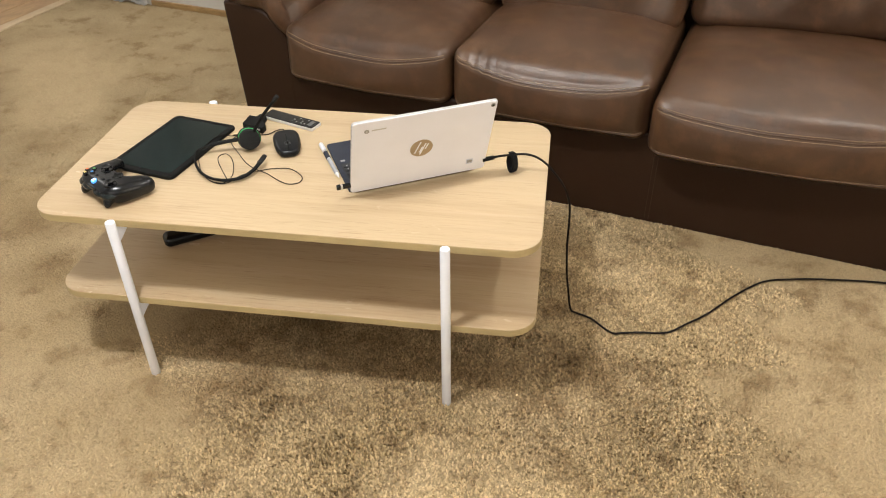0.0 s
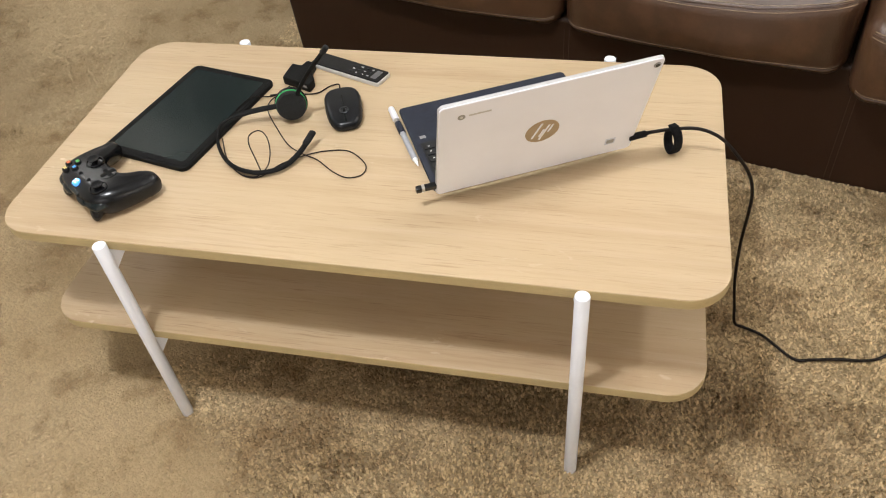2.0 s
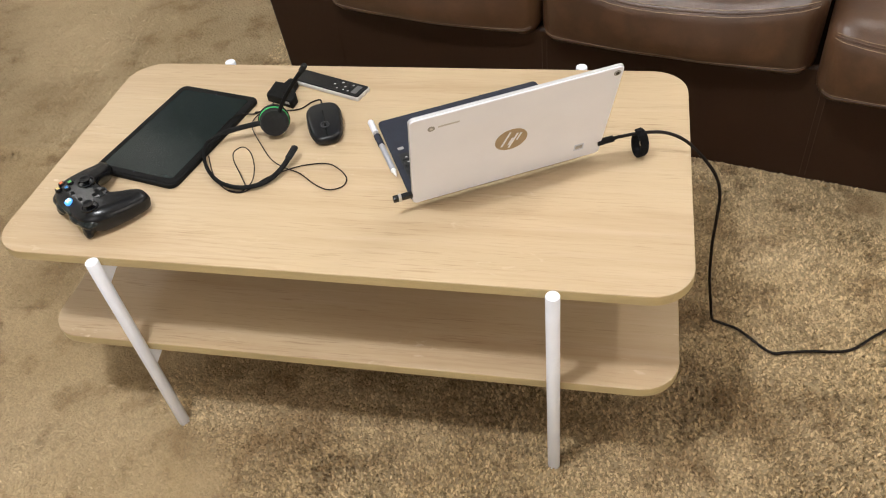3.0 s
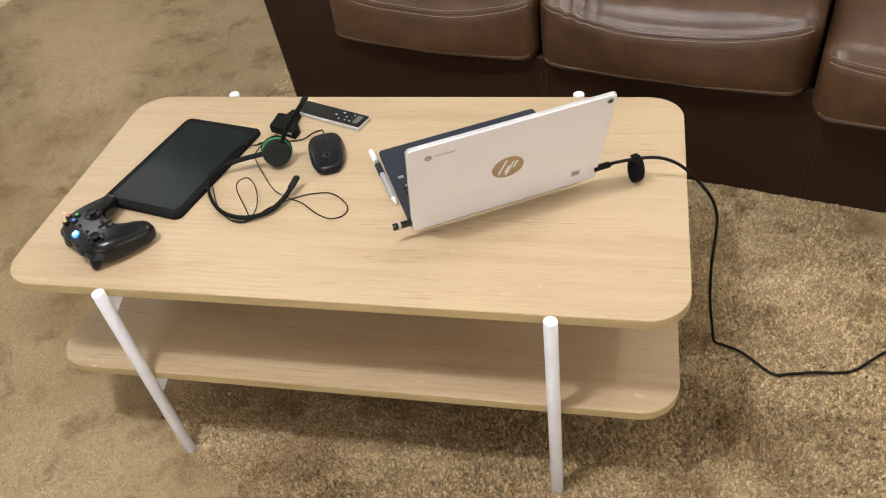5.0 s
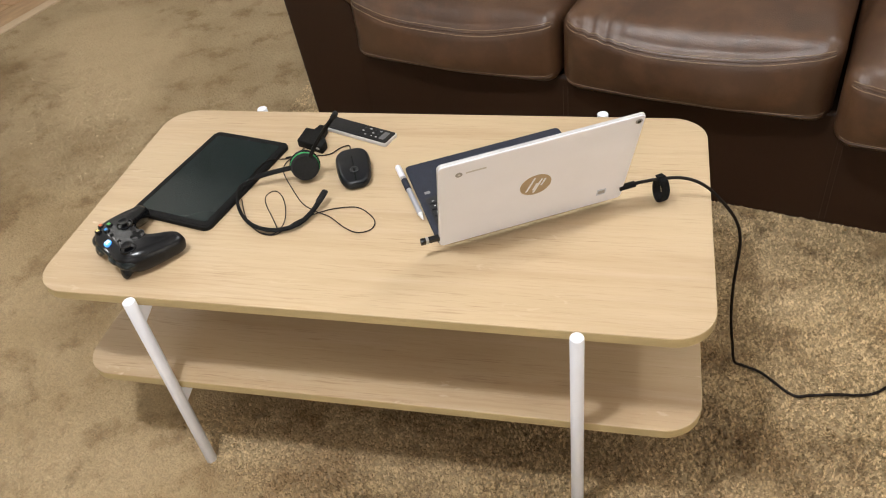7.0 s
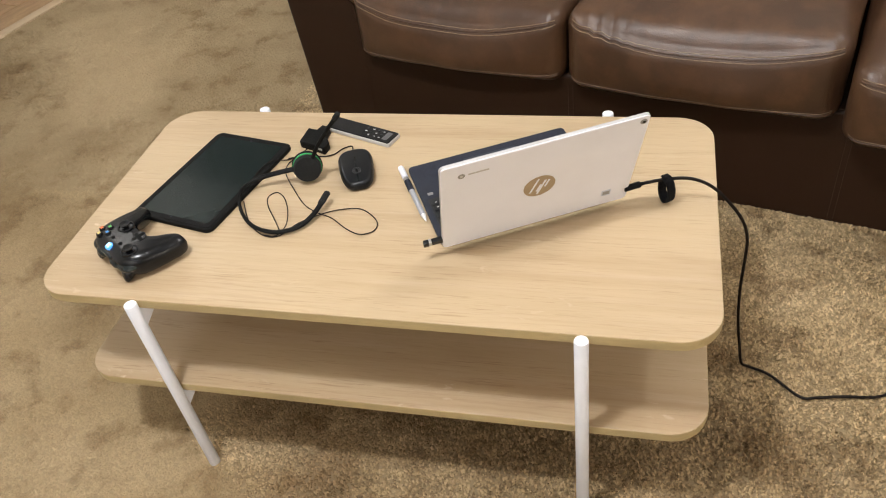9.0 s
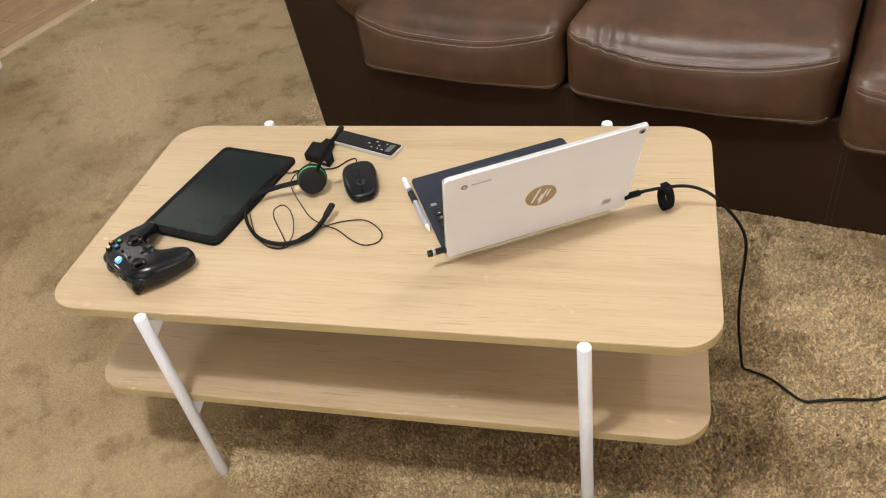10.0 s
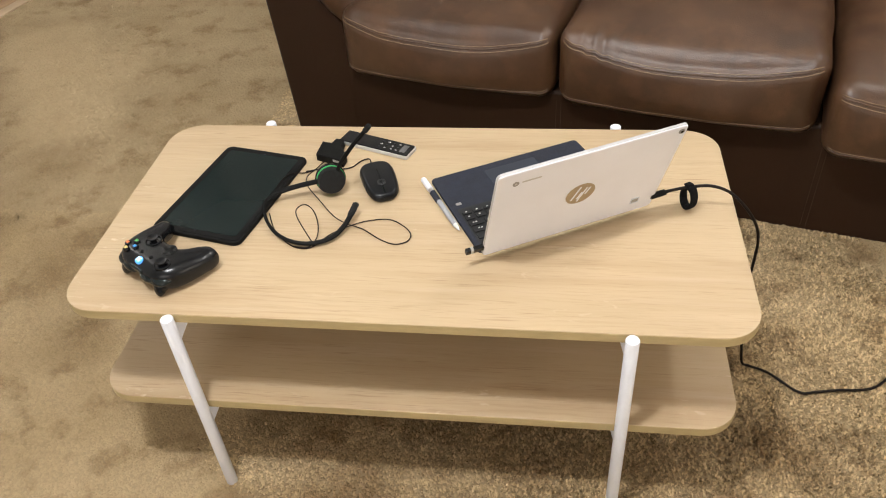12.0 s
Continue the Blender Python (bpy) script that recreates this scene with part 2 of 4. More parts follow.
CEILING = material("ceiling_paint", (0.66, 0.64, 0.60), 0.9, spread=0.02, scale=3, bump=0.4, bump_scale=90)
BASEBOARD = material("stained_baseboard", (0.34, 0.21, 0.09), 0.45, spread=0.25, scale=6, stretch=(2, 2, 14), fine=0.2)
PLANK = material("laminate_plank", (0.42, 0.27, 0.14), 0.42, spread=0.2, scale=4, stretch=(8, 1.2, 8), fine=0.2)
STRIP = material("threshold_strip", (0.55, 0.42, 0.27), 0.45, spread=0.1, scale=5)
CLOTH = material("white_curtain_cloth", (0.78, 0.77, 0.76), 0.9, spread=0.04, scale=9, bump=0.3, bump_scale=700)
LAMPWHITE = material("lamp_enamel", (0.8, 0.8, 0.78), 0.4, spread=0.03, scale=9)


# ---- builders ----
def smooth(me, angle=40):
    for p in me.polygons:
        p.use_smooth = True
    me.set_sharp_from_angle(angle=radians(angle))
    for p in me.polygons:
        if p.loop_total > 8:
            p.use_smooth = False


def part(name, bm, mat, parent=None, label="", angle=40):
    """Link a bmesh as one mesh object, under a thing or a part."""
    me = bpy.data.meshes.new(name)
    bmesh.ops.recalc_face_normals(bm, faces=bm.faces)
    bm.to_mesh(me)
    bm.free()
    smooth(me, angle)
    me.materials.append(mat)
    ob = new(name, me)
    if parent:
        ob.parent = parent
    if label:
        ob["label"] = label
    return ob


def thing(name, m, label, category, group="", kind=""):
    ob = new(name)
    ob.empty_display_size = 0.05
    ob.matrix_world = m
    return tagged(ob, label, category, group, kind)


def moved(bm, m):
    bmesh.ops.transform(bm, matrix=m, verts=bm.verts)
    return bm


def joined(*bms):
    out = bmesh.new()
    for b in bms:
        me = bpy.data.meshes.new("tmp")
        b.to_mesh(me)
        b.free()
        out.from_mesh(me)
        bpy.data.meshes.remove(me)
    return out


def box(sx, sy, sz, m=None, bevel=0.0, segs=2):
    bm = bmesh.new()
    bmesh.ops.create_cube(bm, size=1, matrix=Matrix.Diagonal((sx, sy, sz, 1)))
    if bevel:
        bmesh.ops.bevel(bm, geom=bm.edges[:], offset=bevel, segments=segs, profile=0.5, affect="EDGES")
    return moved(bm, m) if m else bm


def slab(sx, sy, z0, z1, r, bevel=0.0, segs=8, m=None):
    """A plate with rounded corners and, if asked, softened rims."""
    bm = bmesh.new()
    rings = [(z0, bevel), (z0 + bevel, 0), (z1 - bevel, 0), (z1, bevel)] if bevel else [(z0, 0), (z1, 0)]
    if bevel:
        rings = [(z0, bevel), (z0 + 0.3 * bevel, 0.3 * bevel), (z0 + bevel, 0), (z1 - bevel, 0), (z1 - 0.3 * bevel, 0.3 * bevel), (z1, bevel)]
    loops = []
    for z, inset in rings:
        vs = []
        for cx, cy, a0 in ((1, 1, 0), (-1, 1, 90), (-1, -1, 180), (1, -1, 270)):
            for k in range(segs + 1):
                a = radians(a0 + 90 * k / segs)
                rr = max(r - inset, 0.0002)
                vs.append(bm.verts.new((cx * (sx / 2 - r) + rr * math.cos(a), cy * (sy / 2 - r) + rr * math.sin(a), z)))
        loops.append(vs)
    n = len(loops[0])
    for a, b in zip(loops, loops[1:]):
        for i in range(n):
            bm.faces.new((a[i], a[(i + 1) % n], b[(i + 1) % n], b[i]))
    bm.faces.new(loops[0][::-1])
    bm.faces.new(loops[-1])
    return moved(bm, m) if m else bm


def lathe(profile, n=24, m=None):
    """Turn (radius, height) pairs round z."""
    bm = bmesh.new()
    loops = []
    for r, z in profile:
        loops.append([bm.verts.new((max(r, 0.00005) * math.cos(2 * math.pi * k / n), max(r, 0.00005) * math.sin(2 * math.pi * k / n), z)) for k in range(n)])
    for a, b in zip(loops, loops[1:]):
        for i in range(n):
            bm.faces.new((a[i], a[(i + 1) % n], b[(i + 1) % n], b[i]))
    bm.faces.new(loops[0][::-1])
    bm.faces.new(loops[-1])
    return moved(bm, m) if m else bm


def spline(points, steps=8, closed=False):
    """Points of a smooth line through the given ones."""
    ps = [Vector(p) for p in points]
    out = []
    n = len(ps)
    for i in range(n if closed else n - 1):
        if closed:
            a, b, c, d = ps[i - 1], ps[i], ps[(i + 1) % n], ps[(i + 2) % n]
        else:
            a, b, c, d = ps[max(i - 1, 0)], ps[i], ps[i + 1], ps[min(i + 2, n - 1)]
        for k in range(steps):
            t = k / steps
            out.append(0.5 * ((2 * b) + (c - a) * t + (2 * a - 5 * b + 4 * c - d) * t * t + (3 * b - 3 * c + d - a) * t ** 3))
    if not closed:
        out.append(ps[-1])
    return out


def tube(points, r, n=8, flat=1.0, closed=False, up=(0, 0, 1), taper=None):
    """Sweep a round (or flattened) section along a line."""
    bm = bmesh.new()
    loops = []
    m = len(points)
    for i, p in enumerate(points):
        a = points[i - 1] if (i or closed) else points[i]
        b = points[(i + 1) % m] if (i < m - 1 or closed) else points[i]
        d = (Vector(b) - Vector(a)).normalized()
        side = d.cross(Vector(up))
        if side.length < 1e-3:
            side = d.cross(Vector((1, 0, 0)))
        side.normalize()
        top = side.cross(d)
        rr = r * (taper[min(i, len(taper) - 1)] if taper else 1)
        loops.append([bm.verts.new(Vector(p) + side * rr * math.cos(2 * math.pi * k / n) + top * rr * flat * math.sin(2 * math.pi * k / n)) for k in range(n)])
    pairs = list(zip(loops, loops[1:])) + ([(loops[-1], loops[0])] if closed else [])
    for a, b in pairs:
        for i in range(n):
            bm.faces.new((a[i], a[(i + 1) % n], b[(i + 1) % n], b[i]))
    if not closed:
        bm.faces.new(loops[0][::-1])
        bm.faces.new(loops[-1])
    return bm


def rod(a, b, r, n=16):
    return tube([Vector(a), Vector(b)], r, n, up=(0.3, 0.9, 0.1))


def puffy(sx, sy, sz, r, cell, shape=None):
    """A soft box: rounded edges on an even grid, then bent by shape(point, unit point)."""
    bm = bmesh.new()
    half = Vector((sx / 2, sy / 2, sz / 2))
    cache = {}

    def vert(p):
        key = tuple(round(c, 6) for c in p)
        if key not in cache:
            core = Vector([max(-h + r, min(h - r, c)) for c, h in zip(p, half)])
            d = p - core
            q = core + d.normalized() * r if d.length > 1e-9 else p.copy()
            unit = Vector([c / h for c, h in zip(p, half)])
            cache[key] = bm.verts.new(shape(q, unit) if shape else q)
        return cache[key]

    def stops(h):
        inner = max(2, int(2 * (h - r) / cell))
        ends = 7
        line = [-h + r * k / ends for k in range(ends)]
        line += [-(h - r) + 2 * (h - r) * k / inner for k in range(inner + 1)]
        return line + [-v for v in line[:ends][::-1]]

    for axis in range(3):
        u, v = (axis + 1) % 3, (axis + 2) % 3
        us, vs = stops(half[u]), stops(half[v])
        for sign in (-1, 1):
            for i in range(len(us) - 1):
                for j in range(len(vs) - 1):
                    quad = []
                    for a, b in ((us[i], vs[j]), (us[i + 1], vs[j]), (us[i + 1], vs[j + 1]), (us[i], vs[j + 1])):
                        p = Vector((0, 0, 0))
                        p[axis], p[u], p[v] = sign * half[axis], a, b
                        quad.append(vert(p))
                    if len(set(quad)) == 4:
                        bm.faces.new(quad if sign > 0 else quad[::-1])
    return bm


def blob(points, voxel, rounds, name, mat, parent):
    """Balls along lines, melted into one smooth skin."""
    bm = bmesh.new()
    for (x, y, z), (rx, ry, rz) in points:
        bmesh.ops.create_icosphere(bm, subdivisions=3, radius=1, matrix=Matrix.Translation((x, y, z)) @ Matrix.Diagonal((rx, ry, rz, 1)))
    ob = part(name, bm, mat, parent, angle=180)
    re = ob.modifiers.new("melt", "REMESH")
    re.mode, re.voxel_size, re.use_smooth_shade = "VOXEL", voxel, True
    sm = ob.modifiers.new("soften", "SMOOTH")
    sm.factor, sm.iterations = 0.5, rounds
    return ob


def moulded(outline, top, bottom, rim, step):
    """A moulded shell over a plan outline: heights top(x, y) and bottom(x, y), rounded off over rim metres at the edge."""
    ring = np.array([(p[0], p[1]) for p in outline])
    nxt = np.roll(ring, -1, 0)
    lo, hi = ring.min(0) - step, ring.max(0) + step
    xs, ys = np.arange(lo[0], hi[0], step), np.arange(lo[1], hi[1], step)
    gx, gy = np.meshgrid(xs, ys, indexing="ij")
    pts = np.stack([gx.ravel(), gy.ravel()], 1)
    edge = nxt - ring
    t = np.clip(((pts[:, None] - ring[None]) * edge[None]).sum(2) / (edge ** 2).sum(1)[None], 0, 1)
    foot = ring[None] + t[..., None] * edge[None]
    d2 = ((pts[:, None] - foot) ** 2).sum(2)
    best = d2.argmin(1)
    near = foot[np.arange(len(pts)), best]
    dist = np.sqrt(d2.min(1))
    crosses = ((ring[None, :, 1] > pts[:, None, 1]) != (nxt[None, :, 1] > pts[:, None, 1]))
    cut = (nxt[:, 0] - ring[:, 0])[None] * (pts[:, None, 1] - ring[None, :, 1]) / np.where(edge[:, 1] == 0, 1e-9, edge[:, 1])[None] + ring[None, :, 0]
    inside = ((crosses & (pts[:, None, 0] < cut)).sum(1) % 2 == 1).reshape(gx.shape)
    near, dist = near.reshape(*gx.shape, 2), dist.reshape(gx.shape)
    cells = inside[:-1, :-1] & inside[1:, :-1] & inside[1:, 1:] & inside[:-1, 1:]
    used = np.zeros_like(inside)
    count = np.zeros(inside.shape, int)
    for a, b in ((0, 0), (1, 0), (1, 1), (0, 1)):
        used[a:a + cells.shape[0], b:b + cells.shape[1]] |= cells
        count[a:a + cells.shape[0], b:b + cells.shape[1]] += cells
    bm = bmesh.new()
    up, down = {}, {}
    for i, j in zip(*np.nonzero(used)):
        x, y, d = gx[i, j], gy[i, j], dist[i, j]
        if count[i, j] < 4:
            x, y, d = near[i, j, 0], near[i, j, 1], 0.0
        h = math.sqrt(max(0.0, 1 - (1 - min(d / rim, 1)) ** 2))
        zt, zb = top(x, y), bottom(x, y)
        mid = zb + (zt - zb) * 0.52
        up[i, j] = bm.verts.new((x, y, mid + (zt - mid) * h))
        down[i, j] = up[i, j] if count[i, j] < 4 else bm.verts.new((x, y, mid + (zb - mid) * h))
    for i, j in zip(*np.nonzero(cells)):
        corner = ((i, j), (i + 1, j), (i + 1, j + 1), (i, j + 1))
        bm.faces.new([up[c] for c in corner])
        low = [down[c] for c in corner[::-1]]
        if any(down[c] is not up[c] for c in corner):
            bm.faces.new(low)
    for _ in range(3):
        bmesh.ops.smooth_vert(bm, verts=bm.verts, factor=0.5, use_axis_x=True, use_axis_y=True, use_axis_z=True)
    return bm


# ---- room ----
TURN = radians(-14.2)
SOFA_AXES = Matrix.Rotation(TURN, 4, "Z")


def uv(u, v, z=0.0):
    """A place by metres along and behind the sofa's front."""
    return SOFA_AXES @ Vector((u, v, z))


def room_box(name, u0, u1, v0, v1, z0, z1, mat, label, category, bevel=0.0):
    m = SOFA_AXES @ Matrix.Translation(((u0 + u1) / 2, (v0 + v1) / 2, (z0 + z1) / 2))
    ob = part(name, box(u1 - u0, v1 - v0, z1 - z0, bevel=bevel), mat)
    ob.matrix_world = m
    return tagged(ob, label, category, kind="structure")


floor = room_box("floor", -2.14, 3.2, -2.4, 2.13, -0.06, -0.0037, BACKING, "tan cut pile carpet with mottled trodden patches and painted table shade", "carpet")
floor.data.transform(floor.matrix_world)
floor.matrix_world = Matrix.Identity(4)
room_box("subfloor", -3.6, -2.14, -2.4, 2.13, -0.06, -0.02, BACKING, "bare subfloor under the wooden planks", "floor")
room_box("wall_back", -3.6, 3.2, 2.09, 2.25, -0.06, 2.78, PAINT, "pale grey painted wall behind the sofa", "wall")
# wall pieces and panel round the added front fill light's opening
room_box("wall_front_left", -3.6, -0.25, -2.52, -2.4, -0.06, 2.78, PAINT, "pale grey painted wall beside the added window", "wall")
room_box("wall_front_right", 1.45, 3.2, -2.52, -2.4, -0.06, 2.78, PAINT, "pale grey painted wall beside the added window", "wall")
room_box("wall_front_low", -0.25, 1.45, -2.52, -2.4, -0.06, 0.92, PAINT, "pale grey painted wall under the added window", "wall")
room_box("wall_front_high", -0.25, 1.45, -2.52, -2.4, 2.08, 2.78, PAINT, "pale grey painted wall over the added window", "wall")
room_box("window_2", -0.25, 1.45, -2.48, -2.45, 0.92, 2.08, CLOTH, "pale panel closing an unseen window added for fill light", "window")
# wall pieces and panel round the opening of the added right fill light
room_box("wall_right_low", 3.2, 3.32, -2.52, 2.25, -0.06, 0.92, PAINT, "pale grey painted wall under the added window", "wall")
room_box("wall_right_high", 3.2, 3.32, -2.52, 2.25, 2.08, 2.78, PAINT, "pale grey painted wall over the added window", "wall")
room_box("wall_right_near", 3.2, 3.32, -2.52, -1.27, 0.92, 2.08, PAINT, "pale grey painted wall beside the added window", "wall")
room_box("wall_right_far", 3.2, 3.32, 0.37, 2.25, 0.92, 2.08, PAINT, "pale grey painted wall beside the added window", "wall")
room_box("window_1", 3.25, 3.28, -1.27, 0.37, 0.92, 2.08, CLOTH, "pale panel closing an unseen window added for fill light", "window")
room_box("wall_left", -3.72, -3.6, -2.52, 2.25, -0.06, 2.78, PAINT, "pale grey painted wall beyond the wooden floor", "wall")
room_box("wall_divider", -2.24, -2.12, -2.4, 1.16, -0.02, 2.78, PAINT, "short painted wall ending beside the wooden floor", "wall")
room_box("ceiling", -3.72, 3.32, -2.52, 2.25, 2.78, 2.88, CEILING, "white textured ceiling", "ceiling")
room_box("baseboard", -1.70, 3.2, 2.074, 2.09, -0.008, 0.026, BASEBOARD, "brown stained wooden baseboard along the wall", "baseboard", 0.004)
room_box("trim", -2.25, -2.05, 1.16, 1.18, -0.008, 2.05, LAMPWHITE, "white painted trim on the end of the wall", "trim", 0.003)
room_box("threshold", -2.185, -2.13, 1.18, 2.089, -0.012, 0.004, STRIP, "pale wooden threshold strip between carpet and planks", "threshold", 0.003)

# planks of the neighbouring wooden floor
plank_floor = tagged(new("wood_floor"), "warm brown laminate plank floor beyond the carpet", "floor", kind="structure")
plank_floor.matrix_world = SOFA_AXES
plank_mesh = None
for k in range(10):
    for j in range(4):
        if plank_mesh is None:
            ob = part("plank", box(0.134, 1.4, 0.012, bevel=0.0015, segs=1), PLANK, plank_floor)
            plank_mesh = ob.data
        else:
            ob = new("plank", plank_mesh)
            ob.parent = plank_floor
        middle = -2.2 + 1.403 * j + (0.45 if k % 2 else 0.0) - 0.25 * (k % 3)
        start, stop = max(middle - 0.7, -2.398), min(middle + 0.7, 2.088)
        ob.location = (-2.258 - 0.136 * k, (start + stop) / 2, -0.006)
        ob.scale.y = (stop - start) / 1.4


# curtain by the back wall
def curtain(u0, u1, v, z0, z1):
    bm = bmesh.new()
    n = 60
    rows = []
    for z in (z0, z0 + 0.02, 0.6, 1.3, z1):
        row = []
        for i in range(n + 1):
            u = u0 + (u1 - u0) * i / n
            fold = 0.007 * math.sin(i * 0.62) + 0.004 * math.sin(i * 1.57 + 1)
            low = 0.012 * math.sin(i * 0.31 + 0.5) if z <= z0 + 0.02 else 0
            row.append(bm.verts.new((u, v + fold, z + low)))
        rows.append(row)
    for a, b in zip(rows, rows[1:]):
        for i in range(n):
            bm.faces.new((a[i], a[i + 1], b[i + 1], b[i]))
    bmesh.ops.solidify(bm, geom=bm.faces[:], thickness=0.003)
    return bm


for lo, hi in ((-2.13, -1.705), (-2.62, -2.17)):
    ob = part("curtain", curtain(lo, hi, 2.055, 0.010, 2.2), CLOTH)
    ob.matrix_world = SOFA_AXES
    tagged(ob, "white cloth curtain hanging down to the floor", "curtain", "curtains by the wall")

# ceiling lamp
lamp = thing("ceiling_lamp", Matrix.Translation((LAMP.x, LAMP.y, 2.78)), "unseen white enamel ceiling lamp holder with a bare globe bulb", "lamp", "ceiling lamps")
part("canopy", lathe([(0.0, 0), (0.085, 0), (0.085, -0.008), (0.05, -0.03), (0.0, -0.032)]), LAMPWHITE, lamp)
part("socket", lathe([(0.022, -0.028), (0.026, -0.05), (0.026, -0.085), (0.0, -0.088)]), LAMPWHITE, lamp)
# holders for the two added fill bulbs
copy_thing(lamp, Matrix.Translation((SIDE_FILL.x, SIDE_FILL.y, 2.78)))
copy_thing(lamp, Matrix.Translation((SOFA_FILL.x, SOFA_FILL.y, 2.78)))


# ---- coffee table ----
TOP, SHELF = 0.430, 0.222
table = thing("coffee_table", Matrix.Translation((0.346, 0.285, 0)), "light oak coffee table with a lower shelf and white metal legs", "table")
part("tabletop", slab(1.082, 0.546, TOP - 0.0175, TOP - 0.0012, 0.062, 0.0006, 12), OAKEDGE, table, "light oak laminate top with olive edge band", 15)
part("top_veneer", slab(1.081, 0.545, TOP - 0.0025, TOP, 0.0615, 0.0005, 12), OAK, table.children[0], "", 15)
# unseen oak sheet, added to bounce warm light onto the shelf
part("underside", slab(1.078, 0.542, TOP - 0.0189, TOP - 0.0172, 0.0605, 0.0004, 12), OAK, table.children[0], "", 15)
part("shelf", slab(1.082, 0.546, SHELF - 0.0175, SHELF - 0.0012, 0.062, 0.0006, 12), OAKEDGE, table, "light oak laminate lower shelf", 15)
part("shelf_veneer", slab(1.081, 0.545, SHELF - 0.0025, SHELF, 0.0615, 0.0005, 12), OAK, table.children[1], "", 15)
for sx in (-1, 1):
    for sy in (-1, 1):
        x, y = sx * 0.350 + 0.004, sy * 0.2835
        leg = part("leg", lathe([(0.0094, -0.006), (0.0104, -0.004), (0.0104, TOP - 0.0015), (0.0097, TOP), (0.004, TOP + 0.0003)], 28, Matrix.Translation((x, y, 0))), WHITEMETAL, table, "round white metal leg")
        for z in (TOP - 0.0175, SHELF - 0.0175):
            # a triangular gusset welded between leg and board, turned towards the middle
            bm = bmesh.new()
            inward = -sy
            dx, dy = -sx * 0.38, inward * 0.925
            pts = [(0.009, -0.0005), (0.040, -0.0005), (0.037, -0.014), (0.0105, -0.037)]
            va = [bm.verts.new((x + dx * r - 0.0016 * dy, y + dy * r + 0.0016 * dx, z + c)) for r, c in pts]
            vb = [bm.verts.new((x + dx * r + 0.0016 * dy, y + dy * r - 0.0016 * dx, z + c)) for r, c in pts]
            bm.faces.new(va)
            bm.faces.new(vb[::-1])
            for i in range(4):
                bm.faces.new((va[i], va[(i + 1) % 4], vb[(i + 1) % 4], vb[i]))
            flange = box(0.026, 0.036, 0.0025, Matrix.Translation((x - sx * 0.014, y + 0.032 * inward, z - 0.0015)), 0.0008, 1)
            part("bracket", joined(bm, flange), WHITEMETAL, table, "small white metal bracket under the board")


# ---- sofa ----
sofa = thing("sofa", SOFA_AXES @ Matrix.Translation((0.65, 1.5, 0)), "dark brown leather three-seat sofa with tan contrast stitching", "sofa")


def soft_noise(p, size, amount):
    return amount * noise.noise(Vector(p) * size)


def seat(u0, u1, front, low, high, seed, wrinkle, d=0.60, sag=0.050, skew=0.0):
    """A seat cushion: the crowned top rolls forward over a sagging seam, above a soft front band."""
    w, h, r = u1 - u0 - 0.006, high - low, 0.042
    base = Vector(((u0 + u1) / 2 - 0.65, front + d / 2 - 1.5, (low + high) / 2))

    def shape(q, t):
        cx, cy, cz = 1 - abs(t.x) ** 2.4, 1 - t.y ** 2, 1 - t.z ** 2
        p = q.copy()
        ahead, up = max(0.0, -t.y), max(t.z, 0)
        p.z += up * (0.026 * cx * cy + 0.012 * (1 - abs(t.x) ** 3))
        p.z -= sag * ahead ** 3 * cx * min(1.0, max(0.0, (t.z + 0.75) / 1.05))
        p.y -= 0.030 * ahead ** 2 * cx * (0.45 + 0.55 * cz)
        p.z -= 0.012 * up * max(t.y, 0)
        p.y += skew * (q.x + w / 2)
        s = Vector((p.x + seed, p.y, p.z))
        p.z += up * (soft_noise(s, 7, 0.004) + soft_noise(s, 19, 0.0014))
        p.y += soft_noise(s, 9, 0.0040) * ahead
        p.x += soft_noise(s, 8, 0.0025) * abs(t.x)
        # gathers pulled by the seam near one corner, faint ones along the rest
        edge = math.exp(-((q.y + d / 2 - 0.020) / 0.030) ** 2) * max(0.0, t.z)
        pull = (0.0042 * math.exp(-((t.x + 0.70) / 0.20) ** 2) if wrinkle else 0.0) + 0.0006
        p.z += pull * edge * math.sin(q.x * 190 + 10 * q.y + 3 * noise.noise(Vector((q.x * 20, 0, seed))))
        return p + base

    cushion = part("seat_cushion", puffy(w, d, h, r, 0.010, shape), LEATHER, sofa, "plump brown leather seat cushion", angle=80)
    hx, hy, hz = w / 2, d / 2, h / 2

    def on_front(fx, z):
        p = Vector((fx * hx, -hy, z))
        core = Vector((max(-hx + r, min(hx - r, p.x)), -hy + r, max(-hz + r, min(hz - r, z))))
        q = core + (p - core).normalized() * r
        return shape(q, Vector((fx, -1, z / hz)))

    top = hz - 0.020
    for zz, rr, mat, nm in ((top, 0.0020, LEATHER, "welt"), (top + 0.007, 0.0009, STITCH, "stitching"), (top - 0.007, 0.0009, STITCH, "stitching"),
                            (-hz + 0.024, 0.0022, LEATHER, "welt"), (-hz + 0.031, 0.0008, STITCH, "stitching"), (-hz + 0.017, 0.0007, STITCH, "stitching")):
        line = [on_front(-0.985 + 1.97 * k / 60, zz) + Vector((0, -0.0004, 0.0003)) for k in range(61)]
        part(nm, tube(line, rr, 6), mat, cushion, "tan thread stitching" if mat is STITCH else "")
    return cushion


seat(-0.238, 0.333, 1.035, 0.272, 0.460, 0.0, False)
seat(0.335, 0.926, 1.030, 0.271, 0.467, 3.7, True)
seat(0.929, 1.590, 0.962, 0.264, 0.440, 8.1, False, 0.72, 0.034, 0.075)


